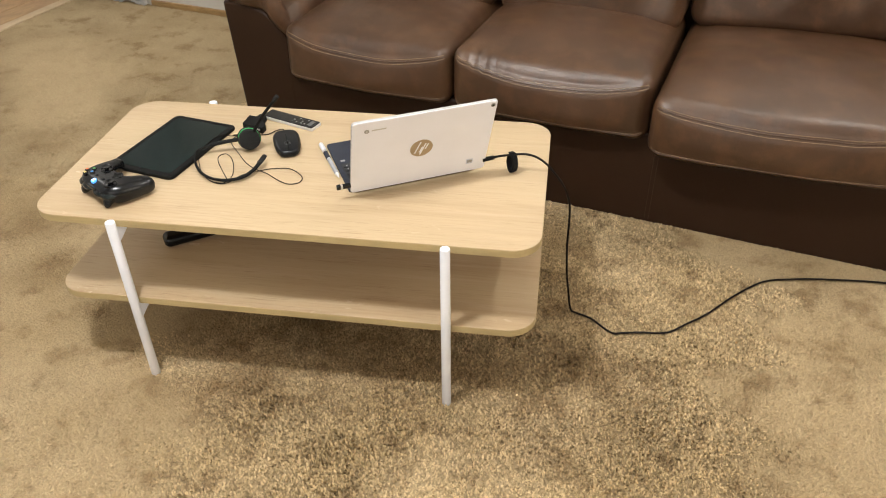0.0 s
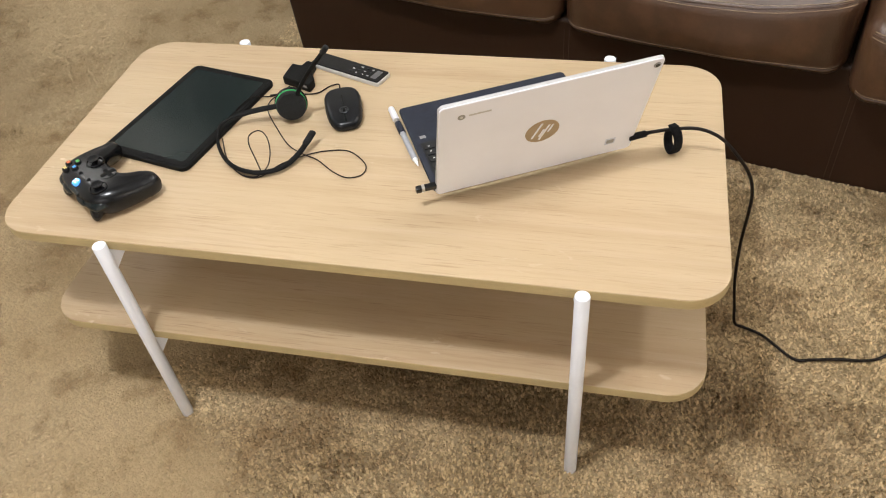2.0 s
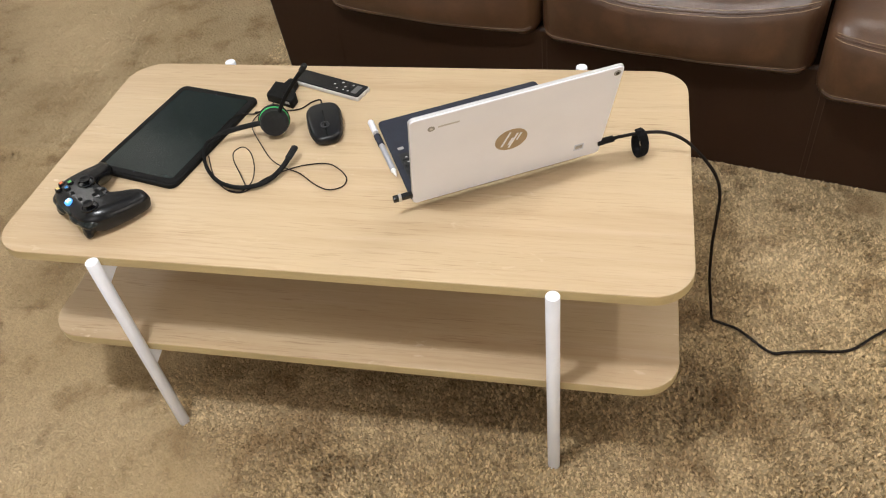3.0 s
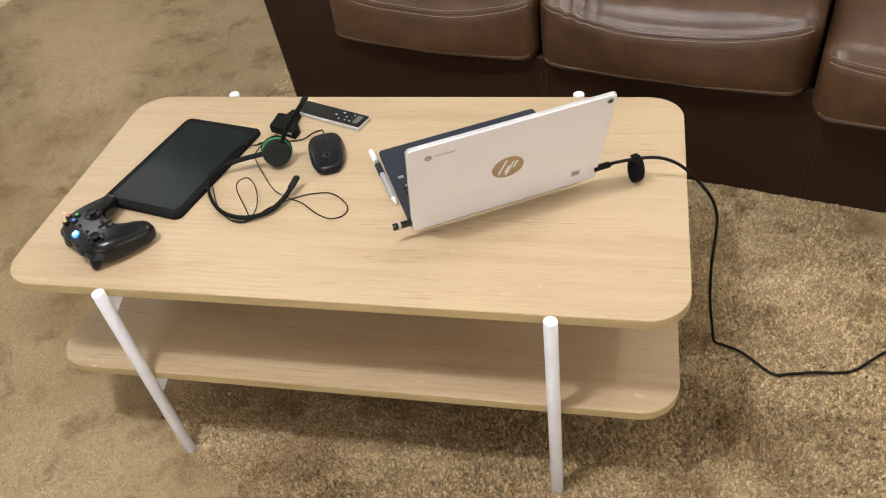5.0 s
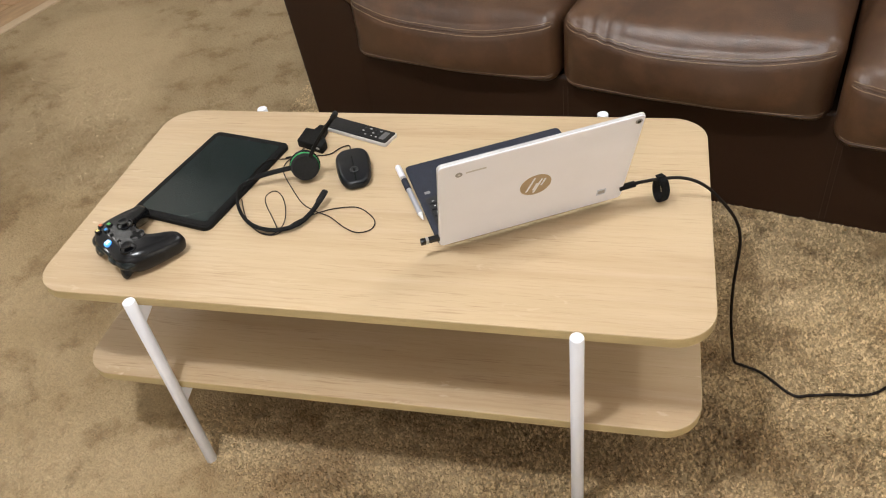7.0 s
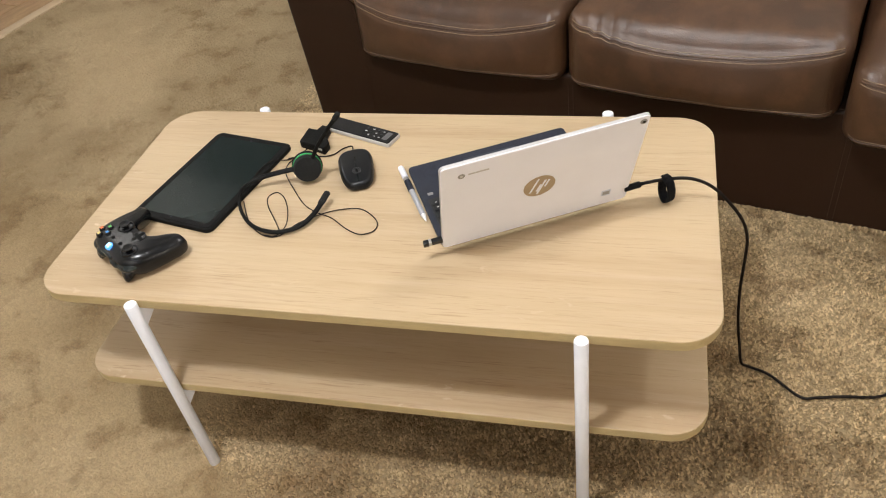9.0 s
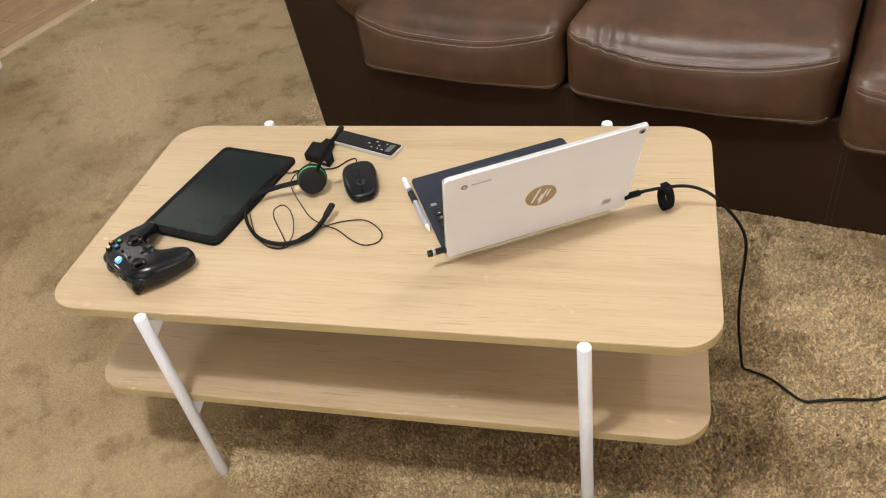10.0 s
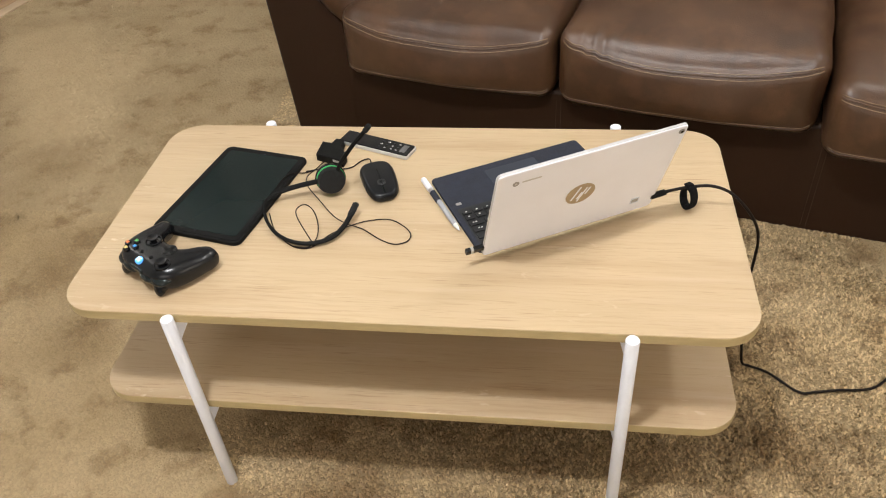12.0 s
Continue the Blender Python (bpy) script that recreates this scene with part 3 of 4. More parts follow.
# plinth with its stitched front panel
part("base", puffy(1.965, 0.80, 0.295, 0.012, 0.06, lambda q, t: q + Vector((-0.0025, -0.0295, 0.1405))), SHADED_LEATHER, sofa, "plain leather base panel")
for u in (0.339, 0.955):
    for du in (-0.006, 0.006):
        part("stitching", tube([Vector((u + du - 0.65, 1.0690 - 1.5, z)) for z in (0.01, 0.08, 0.16, 0.262)], 0.0006, 6), DARKTHREAD, sofa, "faint brown seam stitching")


def arm(side):
    """A flared arm: upright front panel and a pillow roll on top."""
    def panel(q, t):
        p = q.copy()
        up = (p.z + 0.25) / 0.5
        p.x -= 0.035 * up * (1 if t.x < 0 else 0.25)
        if t.z > 0:
            p.z -= 0.075 * max(0, (t.x + 0.15)) ** 1.5 * max(t.z, 0)
        return p + Vector((0, 0, 0.245))
    body = puffy(0.205, 0.86, 0.50, 0.012, 0.035, panel)
    pad = puffy(0.285, 0.92, 0.17, 0.078, 0.02, lambda q, t: Vector((q.x - 0.008 + soft_noise(q, 9, 0.012), q.y + 0.004 + 0.012 * math.sin(q.x * 60) * max(0, -t.y) ** 3, q.z + 0.572 - 0.115 * max(0, t.x) ** 1.6 + soft_noise(q, 16, 0.010) - 0.02 * max(0, -t.y) ** 4)))
    m = Matrix.Translation((-0.98, 0.0, 0)) if side < 0 else Matrix.Translation((1.065, 0.0, 0)) @ Matrix.Diagonal((-1, 1, 1, 1))
    a = part("arm", moved(body, m), SHADED_LEATHER, sofa, "leather sofa arm with upright front", angle=80)
    part("arm_pad", moved(pad, m), LEATHER, a, "padded leather roll on the arm", angle=80)


arm(-1)
arm(1)
part("back_frame", puffy(1.89, 0.16, 0.80, 0.03, 0.08, lambda q, t: q + Vector((0.045, 0.40 - 0.02, 0.42))), LEATHER, sofa)
for i, (u0, u1) in enumerate(((-0.222, 0.333), (0.335, 0.926), (0.929, 1.590))):
    def back_shape(q, t, i=i, c=(u0 + u1) / 2 - 0.65):
        p = q.copy()
        p.y -= 0.04 * (1 - t.x ** 2) * (1 - t.z ** 2) * (1 if t.y < 0 else 0)
        p.y += 0.28 * (p.z + 0.2)
        p.y += soft_noise(Vector((p.x + i * 5, p.y, p.z)), 8, 0.014) * (0.6 + 0.4 * t.z)
        p.y += 0.007 * math.sin(p.x * 58 + i + 9 * noise.noise(Vector((p.x * 6, i, p.z * 4)))) * math.exp(-((t.z + 0.35) / 0.3) ** 2) * (1 if t.y < 0 else 0)
        return p + Vector((c, 0.035 + ((0.125 + 0.11 * t.x * 0.33) if i == 2 else 0.0), 0.645))
    part("back_cushion", puffy(u1 - u0 - 0.006, 0.24, 0.42, 0.055, 0.022, back_shape), LEATHER, sofa, "gathered leather back cushion", angle=80)


# ---- detachable laptop on the table ----
KB = pose(0.472, 0.164, TOP, 0, 0, 28.2)
laptop = thing("laptop", KB, "white detachable laptop standing open with navy keyboard cover", "laptop")
W = 0.295
keyboard = part("keyboard", slab(W, 0.222, 0.0006, 0.0072, 0.008, 0.0012, 6, Matrix.Translation((W / 2, 0.1235, 0))), NAVY, laptop, "navy fabric keyboard cover")
part("key_tray", slab(0.276, 0.106, 0.0070, 0.0076, 0.003, 0.0, 3, Matrix.Translation((W / 2, 0.076, 0))), KEY, keyboard)
key_meshes = {}
for row in range(6):
    depth = 0.0115 if row == 0 else 0.0155
    y = 0.122 - 0.003 - (0.0 if row == 0 else 0.0135 + 0.0178 * (row - 1)) - 0.006
    if row == 5:
        widths = [1.3, 1, 1, 1.1, 5.0, 1.1, 1, 1, 1, 1.05]
    elif row in (2, 3, 4):
        widths = [(1.5, 1.8, 2.3)[row - 2]] + [1] * (12 - (row - 2)) + [(1.05, 1.75, 2.25)[row - 2]]
    else:
        widths = [1.04] * 14
    unit = 0.272 / sum(widths)
    x = (W - 0.272) / 2
    for wd in widths:
        kx = wd * unit
        key = (round(kx, 4), depth)
        if key not in key_meshes:
            ob = part("key", slab(kx - 0.0028, depth - 0.0022, 0.0074, 0.0096, 0.0018, 0.0005, 2), KEY, keyboard)
            key_meshes[key] = ob.data
        else:
            ob = new("key", key_meshes[key])
            ob.parent = keyboard
        ob.location = (x + kx / 2, y, 0)
        if x < 0.13:
            for dx in ((0.0,) if wd < 1.2 else (-0.004, 0.001)):
                part("key_mark", box(0.0032, 0.0020, 0.0003, Matrix.Translation((x + kx / 2 + dx - 0.001, y + 0.001, 0.0098))), PRINT, keyboard)
        x += kx
part("touchpad", slab(0.100, 0.064, 0.0071, 0.0076, 0.004, 0.0, 4, Matrix.Translation((W / 2, 0.184, 0))), material("touchpad_navy", (0.022, 0.029, 0.045), 0.4, spread=0.1, scale=20), keyboard)
part("badge", slab(0.010, 0.007, 0.0072, 0.0077, 0.001, 0.0, 2, Matrix.Translation((0.018, 0.143, 0))), GREYMARK, keyboard, "small grey badge")
part("hinge", puffy(W - 0.02, 0.014, 0.022, 0.006, 0.02, lambda q, t: q + Vector((W / 2, 0.012, 0.0125))), NAVY, laptop, "navy fabric hinge strip")

# the screen half, leaning back over the table
LID = pose(-0.001, -0.0061, 0.0114, 19.6, 0, 0)
LH, LT, LW = 0.2083, 0.0070, 0.306
lid = part("lid", slab(LW, LH, 0, LT, 0.0075, 0.0016, 6, pose(LW / 2, 0, LH / 2, 90, 0, 0)), CREAM, laptop, "smooth cream white back cover")
lid.matrix_local = LID @ Matrix.Translation((0, LT, 0))


def on_lid(a, b, depth=0.0003):
    return Matrix.Translation((a, -LT - depth, b)) @ pose(0, 0, 0, 90, 0, 0)


part("display", slab(LW - 0.006, LH - 0.006, 0, 0.0006, 0.006, 0.0, 5, pose(LW / 2, 0.0004, LH / 2, 90, 0, 0)), SCREEN, lid, "dark glass display")
part("rim", slab(LW + 0.0012, LH + 0.0012, 0.0008, LT - 0.0018, 0.0078, 0.0004, 6, pose(LW / 2, 0, LH / 2, 90, 0, 0)), material("rim_grey", (0.50, 0.50, 0.51), 0.5, 0.3, spread=0.04, scale=30), lid, "polished silver rim")
disc = part("emblem", lathe([(0.0, 0), (0.0247, 0), (0.0247, 0.0005), (0.0, 0.0006)], 40), GOLD, lid, "round gold emblem with pale slanted strokes")
disc.matrix_local = on_lid(0.150, 0.1053, 0.0) @ Matrix.Identity(4)
for a, b, la, wd in ((-0.0085, 0.003, 0.034, 0.0030), (-0.0010, -0.004, 0.017, 0.0030), (0.0030, -0.003, 0.034, 0.0030), (0.0115, 0.004, 0.017, 0.0030)):
    bm = box(wd, la, 0.0004, Matrix.Translation((a, b, 0.0008)) @ pose(0, 0, 0, 0, 0, -20))
    part("stroke", bm, CREAM, disc)
dot = part("mark", lathe([(0.0, 0), (0.0052, 0), (0.0052, 0.0004), (0.0, 0.0004)], 24), GREYMARK, lid, "small grey round mark")
dot.matrix_local = on_lid(0.030, 0.1823, 0.0)
part("mark_centre", lathe([(0.0, 0.0004), (0.0020, 0.0004), (0.0020, 0.0007), (0.0, 0.0007)], 16), SILVER, dot)
bar = part("mark_bar", box(0.030, 0.0028, 0.0004), material("pale_grey_print", (0.52, 0.50, 0.48), 0.5), lid, "faint grey bar")
bar.matrix_local = on_lid(0.055, 0.1833)
chip = part("sticker", slab(0.0155, 0.0150, 0, 0.0004, 0.001, 0.0, 2), material("sticker_blue_white", (0.55, 0.60, 0.72), 0.35), lid, "small pale blue sticker")
chip.matrix_local = on_lid(0.267, 0.0328, 0.0)
part("sticker_field", box(0.0115, 0.0085, 0.0003, Matrix.Translation((0, 0, 0.0005))), GREYMARK, chip)
eye = part("rear_camera", lathe([(0.0, 0), (0.0052, 0), (0.0052, 0.0008), (0.0042, 0.0012), (0.0, 0.0012)], 24), GREYMARK, lid, "small round rear camera")
eye.matrix_local = on_lid(0.2965, 0.1973, 0.0)
part("lens", lathe([(0.0, 0.0012), (0.0028, 0.0012), (0.0028, 0.0015), (0.0, 0.0015)], 18), SCREEN, eye)
part("rubber_foot", slab(0.05, 0.004, 0.0, 0.0006, 0.001, 0.0, 2, Matrix.Translation((W / 2, 0.21, -0.0004))), MATTE, laptop)

# usb stick in the screen's edge
usb = thing("usb_receiver", KB @ LID @ Matrix.Translation((0, 0.004, 0.0228)), "black plug-in usb stick with a silver band", "usb stick")
part("plug", box(0.018, 0.0075, 0.0100, Matrix.Translation((-0.0085, 0, 0)), 0.001, 1), BLACK, usb)
part("band", box(0.0045, 0.0080, 0.0106, Matrix.Translation((-0.0195, 0, 0)), 0.0006, 1), SILVER, usb, "silver band")
part("cap", box(0.0085, 0.0078, 0.0104, Matrix.Translation((-0.026, 0, 0)), 0.0012, 2), BLACK, usb)

# stylus in its loop along the keyboard cover
a, b = Vector((0.347, 0.374, TOP + 0.0048)), Vector((0.429, 0.229, TOP + 0.0048))
axis = (b - a).to_track_quat("Z", "Y").to_matrix().to_4x4()
stylus = thing("stylus_pen", Matrix.Translation(a) @ axis, "white and silver stylus pen held in a navy loop", "stylus")
part("cap", lathe([(0.0020, 0), (0.0050, 0.001), (0.0055, 0.003), (0.0055, 0.036), (0.0050, 0.0365)], 20), CREAM, stylus, "glossy white upper end")
part("collar", lathe([(0.0045, 0.0362), (0.0050, 0.037), (0.0050, 0.046), (0.0045, 0.0465)], 20), SILVER, stylus)
part("loop", lathe([(0.0050, 0.046), (0.0056, 0.0465), (0.0056, 0.0755), (0.0050, 0.076)], 20), NAVY, stylus, "navy fabric loop")
part("barrel", lathe([(0.0044, 0.0755), (0.0047, 0.077), (0.0047, 0.148), (0.0044, 0.1485)], 20), material("pen_grey", (0.36, 0.37, 0.40), 0.45, spread=0.04, scale=60), stylus)
part("tip", lathe([(0.0044, 0.1485), (0.0026, 0.158), (0.0010, 0.165), (0.0003, 0.1665)], 20), LAMPWHITE, stylus)

# power cable with its hook-and-loop tie
power = thing("power_cable", Matrix.Translation((0.756, 0.297, TOP)), "thin black charging cable running to the carpet", "cable")
O = Vector((0.756, 0.297, TOP))
plug = tube(spline([Vector((0.742, 0.293, 0.4665)) - O, Vector((0.752, 0.297, 0.4680)) - O, Vector((0.766, 0.302, 0.470)) - O], 5), 0.0062, 10, 0.72)
part("connector", plug, MATTE, power, "black plug")
part("strain_relief", tube([Vector((0.765, 0.3016, 0.470)) - O, Vector((0.778, 0.306, 0.472)) - O], 0.0034, 10, taper=[1, 0.65]), MATTE, power)
wire = [(0.772, 0.304, 0.4712), (0.806, 0.313, 0.4735), (0.841, 0.312, 0.477), (0.872, 0.310, 0.466), (0.900, 0.310, 0.438), (0.928, 0.320, 0.392), (0.942, 0.332, 0.345),
        (0.946, 0.340, 0.295), (0.947, 0.343, 0.218), (0.953, 0.342, 0.135), (0.963, 0.337, 0.070), (0.972, 0.338, 0.022), (0.990, 0.343, 0.006), (1.024, 0.328, 0.005),
        (1.073, 0.282, 0.005), (1.105, 0.284, 0.005), (1.143, 0.290, 0.006), (1.212, 0.300, 0.005), (1.262, 0.338, 0.006), (1.318, 0.385, 0.005), (1.400, 0.472, 0.005),
        (1.483, 0.540, 0.006), (1.560, 0.562, 0.005), (1.636, 0.573, 0.005), (1.808, 0.580, 0.005), (2.05, 0.56, 0.005), (2.4, 0.40, 0.005)]
part("wire", tube([p - O for p in spline(wire, 7)], 0.0027, 8), CABLE, power)
tie = thing("cable_tie", Matrix.Translation((0.807, 0.311, 0.4545)) @ pose(0, 0, 0, 90, 0, 90 + 33), "black hook-and-loop cable tie standing as a ring", "cable tie")
ring = lathe([(0.0186, -0.0068), (0.0230, -0.0068), (0.0238, -0.004), (0.0238, 0.004), (0.0230, 0.0068), (0.0186, 0.0068), (0.0180, 0), (0.0186, -0.0068)], 40)
bmesh.ops.delete(ring, geom=[f for f in ring.faces if len(f.verts) > 4], context="FACES_ONLY")
moved(ring, Matrix.Diagonal((0.64, 0.99, 1, 1)))
part("strap", ring, FABRIC, tie, angle=80)
part("strap_end", box(0.012, 0.0030, 0.0128, Matrix.Translation((0.004, 0.0232, 0)) @ pose(0, 0, 0, 0, 0, -10), 0.0010, 1), FABRIC, tie)

# ---- tablet ----
tablet = thing("tablet", pose(0.0025, 0.3215, TOP, 0, 0, -12.2), "black tablet lying flat in a slim black case, screen off", "tablet")
part("case", slab(0.176, 0.266, 0.0, 0.0085, 0.014, 0.0022, 8), MATTE, tablet, "slim black case")
part("bezel", slab(0.166, 0.256, 0.0080, 0.0092, 0.010, 0.0, 8), MATTE, tablet)
part("screen", slab(0.148, 0.236, 0.0090, 0.0095, 0.005, 0.0, 6), material("tablet_glass", (0.006, 0.012, 0.0115), 0.09, spread=0.1, scale=5, spec=0.14), tablet, "dark switched-off screen")
part("camera_lens", lathe([(0.0, 0.0093), (0.002, 0.0093), (0.002, 0.0097), (0, 0.0097)], 14, Matrix.Translation((0.0, 0.1195, 0))), NAVY, tablet)
part("case_notch", slab(0.012, 0.003, 0.0080, 0.0094, 0.0014, 0.0, 3, Matrix.Translation((0.035, 0.1255, 0))), BLACK, tablet)
part("status_light", lathe([(0.0, 0.0093), (0.0016, 0.0093), (0.0016, 0.0096), (0, 0.0096)], 12, Matrix.Translation((-0.005, -0.1200, 0))), NAVY, tablet)

# ---- game controller ----
pad = thing("game_controller", pose(-0.047, 0.1105, TOP, 0, 0, 147.5), "black wireless game controller with coloured buttons and lit centre", "controller")
half = [(0.0, 0.043), (0.024, 0.044), (0.044, 0.041), (0.060, 0.032), (0.0705, 0.014), (0.0755, -0.010), (0.0775, -0.036), (0.0755, -0.057), (0.0672, -0.0665),
        (0.0515, -0.0655), (0.0395, -0.0510), (0.0315, -0.0355), (0.0215, -0.0270), (0.0, -0.0255)]
plan = spline([(x, y, 0) for x, y in half] + [(-x, y, 0) for x, y in half[-2:0:-1]], 6, closed=True)


def grip(x, y):
    return min(1.0, max(0.0, (abs(x) - 0.030) / 0.028)) * min(1.0, max(0.0, (0.012 - y) / 0.055))


def flank(x, y):
    return 0.9 * min(1.0, max(0.0, (abs(x) - 0.036) / 0.022)) * min(1.0, max(0.0, (0.050 - y) / 0.02))


part("shell", moulded(plan, lambda x, y: 0.0475 - 0.0065 * grip(x, y) ** 1.3 - 0.0055 * max(0.0, (y - 0.018) / 0.025) ** 2 - 0.0022 * (x / 0.07) ** 2,
                      lambda x, y: 0.0150 - 0.0135 * max(grip(x, y), flank(x, y)) + 0.004 * max(0.0, (y - 0.018) / 0.025), 0.0185, 0.0011), BLACK, pad, "smooth satin black shell", angle=180)
for sgn in (-1, 1):
    blob([((sgn * 0.038, 0.034, 0.026), (0.025, 0.011, 0.0085)), ((sgn * 0.051, 0.026, 0.027), (0.014, 0.014, 0.0085)), ((sgn * 0.022, 0.040, 0.027), (0.018, 0.008, 0.0075))], 0.0018, 6, "bumper", SCREEN, pad)
    blob([((sgn * 0.044, 0.031, 0.016), (0.014, 0.013, 0.0105)), ((sgn * 0.045, 0.038, 0.010), (0.0120, 0.0075, 0.0080)), ((sgn * 0.046, 0.041, 0.0062), (0.009, 0.0045, 0.0058))], 0.0018, 5, "trigger", BLACK, pad)
part("front_plate", puffy(0.034, 0.014, 0.008, 0.003, 0.006, lambda q, t: q + Vector((0, 0.0375, 0.0345))), SCREEN, pad)
for x, y, z in ((-0.040, 0.017, 0.0462), (0.021, -0.010, 0.0470)):
    m = Matrix.Translation((x, y, z))
    well = part("stick_well", lathe([(0.0135, -0.004), (0.0138, 0.001), (0.0118, 0.0016), (0.0108, -0.001), (0.0, -0.002)], 28, m), BLACK, pad)
    part("thumbstick", lathe([(0.0045, -0.002), (0.0045, 0.0035), (0.0080, 0.0050), (0.0090, 0.0062), (0.0088, 0.0074), (0.0072, 0.0073), (0.0055, 0.0064), (0.0, 0.0060)], 28, m), BLACK, well, "concave black thumbstick")
cross = joined(box(0.023, 0.0072, 0.0045, Matrix.Translation((-0.021, -0.010, 0.0462)), 0.001, 1), box(0.0072, 0.023, 0.0046, Matrix.Translation((-0.021, -0.010, 0.0462)), 0.001, 1))
part("d_pad_disc", lathe([(0.0125, -0.003), (0.0128, 0.001), (0.0, 0.0012)], 28, Matrix.Translation((-0.021, -0.010, 0.0465))), BLACK, pad)
part("d_pad", cross, MATTE, pad)
for dx, dy, mat in ((0, -0.0105, BTN_GREEN), (0.0105, 0, BTN_RED), (-0.0105, 0, BTN_BLUE), (0, 0.0105, BTN_YELLOW)):
    m = Matrix.Translation((0.042 + dx, 0.018 + dy, 0.0462 - 0.0008 * (dx * 100)))
    cap = part("button", lathe([(0.0052, -0.003), (0.0052, 0.0020), (0.0044, 0.0030), (0.0, 0.0034)], 20, m), BLACK, pad, "round black face button")
    part("letter_mark", joined(box(0.0068, 0.0022, 0.0004, m @ pose(0, 0, 0.0034, 0, 0, 35), 0), box(0.0068, 0.0022, 0.0004, m @ pose(0, 0, 0.0036, 0, 0, -40), 0)), mat, cap, "coloured button mark")
part("guide_button", lathe([(0.0064, -0.003), (0.0064, 0.0012), (0.0056, 0.0018), (0.0, 0.0020)], 28, pose(0, 0.0325, 0.0462, -14, 0, 0)), GUIDE, pad, "glowing white-blue centre button")
GLYPH = material("guide_glyph", (0.75, 0.9, 1.0), 0.4, glow=0.9)
for turn in (42, -42):
    part("guide_mark", box(0.0100, 0.0024, 0.0004, pose(0, 0.0325, 0.0485, -14, 0, 0) @ pose(0, 0, 0, 0, 0, turn)), GLYPH, pad)
for sgn in (-1, 1):
    part("menu_button", lathe([(0.0030, -0.002), (0.0030, 0.0012), (0.0, 0.0016)], 16, Matrix.Translation((sgn * 0.0125, 0.018, 0.0472))), MATTE, pad)
part("battery_door", puffy(0.050, 0.028, 0.016, 0.006, 0.01, lambda q, t: q + Vector((0, 0.014, 0.0125))), MATTE, pad)

# ---- chat headset ----
headset = thing("headset", Matrix.Translation((0.190, 0.325, TOP)), "black single-ear chat headset with green ring and thin cable", "headset")
H0 = Vector((0.190, 0.325, TOP))


def rel(points):
    return [Vector(p) - H0 for p in points]


cup_axis = Vector((0.38, -0.86, 0.24)).to_track_quat("Z", "Y").to_matrix().to_4x4()
CUP = Matrix.Translation((-0.003, 0.010, 0.0285)) @ cup_axis
cup = part("ear_cup", lathe([(0.0, -0.019), (0.018, -0.018), (0.0265, -0.013), (0.0278, -0.0075), (0.0270, -0.0035), (0.0250, -0.001), (0.0, 0.0)], 36, CUP), BLACK, headset, "round black ear cup")
part("green_ring", lathe([(0.0245, -0.0034), (0.0260, -0.0030), (0.0261, -0.0004), (0.0245, 0.0004)], 36, CUP), GREEN, cup, "thin green ring")
part("ear_pad", lathe([(0.0240, 0.0002), (0.0252, 0.003), (0.0250, 0.007), (0.0225, 0.0125), (0.015, 0.0140), (0.0, 0.0132)], 36, CUP), FOAM, cup, "black foam ear pad")
arc = spline(rel([(0.172, 0.326, 0.462), (0.135, 0.317, 0.457), (0.102, 0.307, 0.451), (0.081, 0.287, 0.4485), (0.080, 0.268, 0.4475), (0.092, 0.236, 0.441), (0.118, 0.205, 0.437),
                  (0.150, 0.186, 0.4365), (0.186, 0.182, 0.437), (0.216, 0.197, 0.438), (0.232, 0.224, 0.441), (0.241, 0.256, 0.447)]), 6)
n = len(arc)
part("headband", tube(arc, 0.0040, 10, 0.75, taper=[1.45 if i < n * 0.18 else (0.70 if i < n * 0.42 else 0.70 + 0.48 * min(1, (i / n - 0.42) / 0.3)) for i in range(n)], up=(0.2, 0.1, 1)), MATTE, headset, "thin flexible black headband")
part("temple_pad", tube(spline(rel([(0.2385, 0.246, 0.4460), (0.2415, 0.258, 0.4485), (0.2440, 0.268, 0.4515), (0.2455, 0.2745, 0.4530)]), 5), 0.0062, 10, 0.7, taper=[0.5, 0.8, 1, 1, 1, 1, 1, 1, 1, 1, 1, 1, 1, 0.95, 0.75, 0.35]), FOAM, headset, "small foam pad at the band's end")
part("microphone_boom", tube(spline(rel([(0.200, 0.336, 0.476), (0.214, 0.338, 0.500), (0.236, 0.337, 0.530), (0.258, 0.333, 0.557), (0.268, 0.331, 0.569)]), 6), 0.0038, 10), MATTE, headset, "slim upright microphone boom")
part("microphone", tube(spline(rel([(0.262, 0.332, 0.562), (0.267, 0.331, 0.568), (0.273, 0.330, 0.576)]), 5), 0.0050, 10, taper=[0.6, 0.9, 1, 1, 1, 1, 1, 1, 1, 0.9, 0.5]), FOAM, headset, "small black microphone")
# plug-in adapter
bm = bmesh.new()
outline = [(0.132, 0.433), (0.135, 0.478), (0.154, 0.473), (0.160, 0.489), (0.177, 0.484), (0.177, 0.460), (0.193, 0.431), (0.190, 0.410), (0.156, 0.424)]
low = [bm.verts.new((x - H0.x, y - H0.y, 0.0008)) for x, y in outline]
face = bm.faces.new(low)
res = bmesh.ops.extrude_face_region(bm, geom=[face])
bmesh.ops.translate(bm, vec=(0, 0, 0.016), verts=[v for v in res["geom"] if isinstance(v, bmesh.types.BMVert)])
bmesh.ops.bevel(bm, geom=bm.edges[:], offset=0.0022, segments=2, profile=0.5, affect="EDGES")
adapter = part("adapter", bm, MATTE, headset, "black angular plug-in adapter")
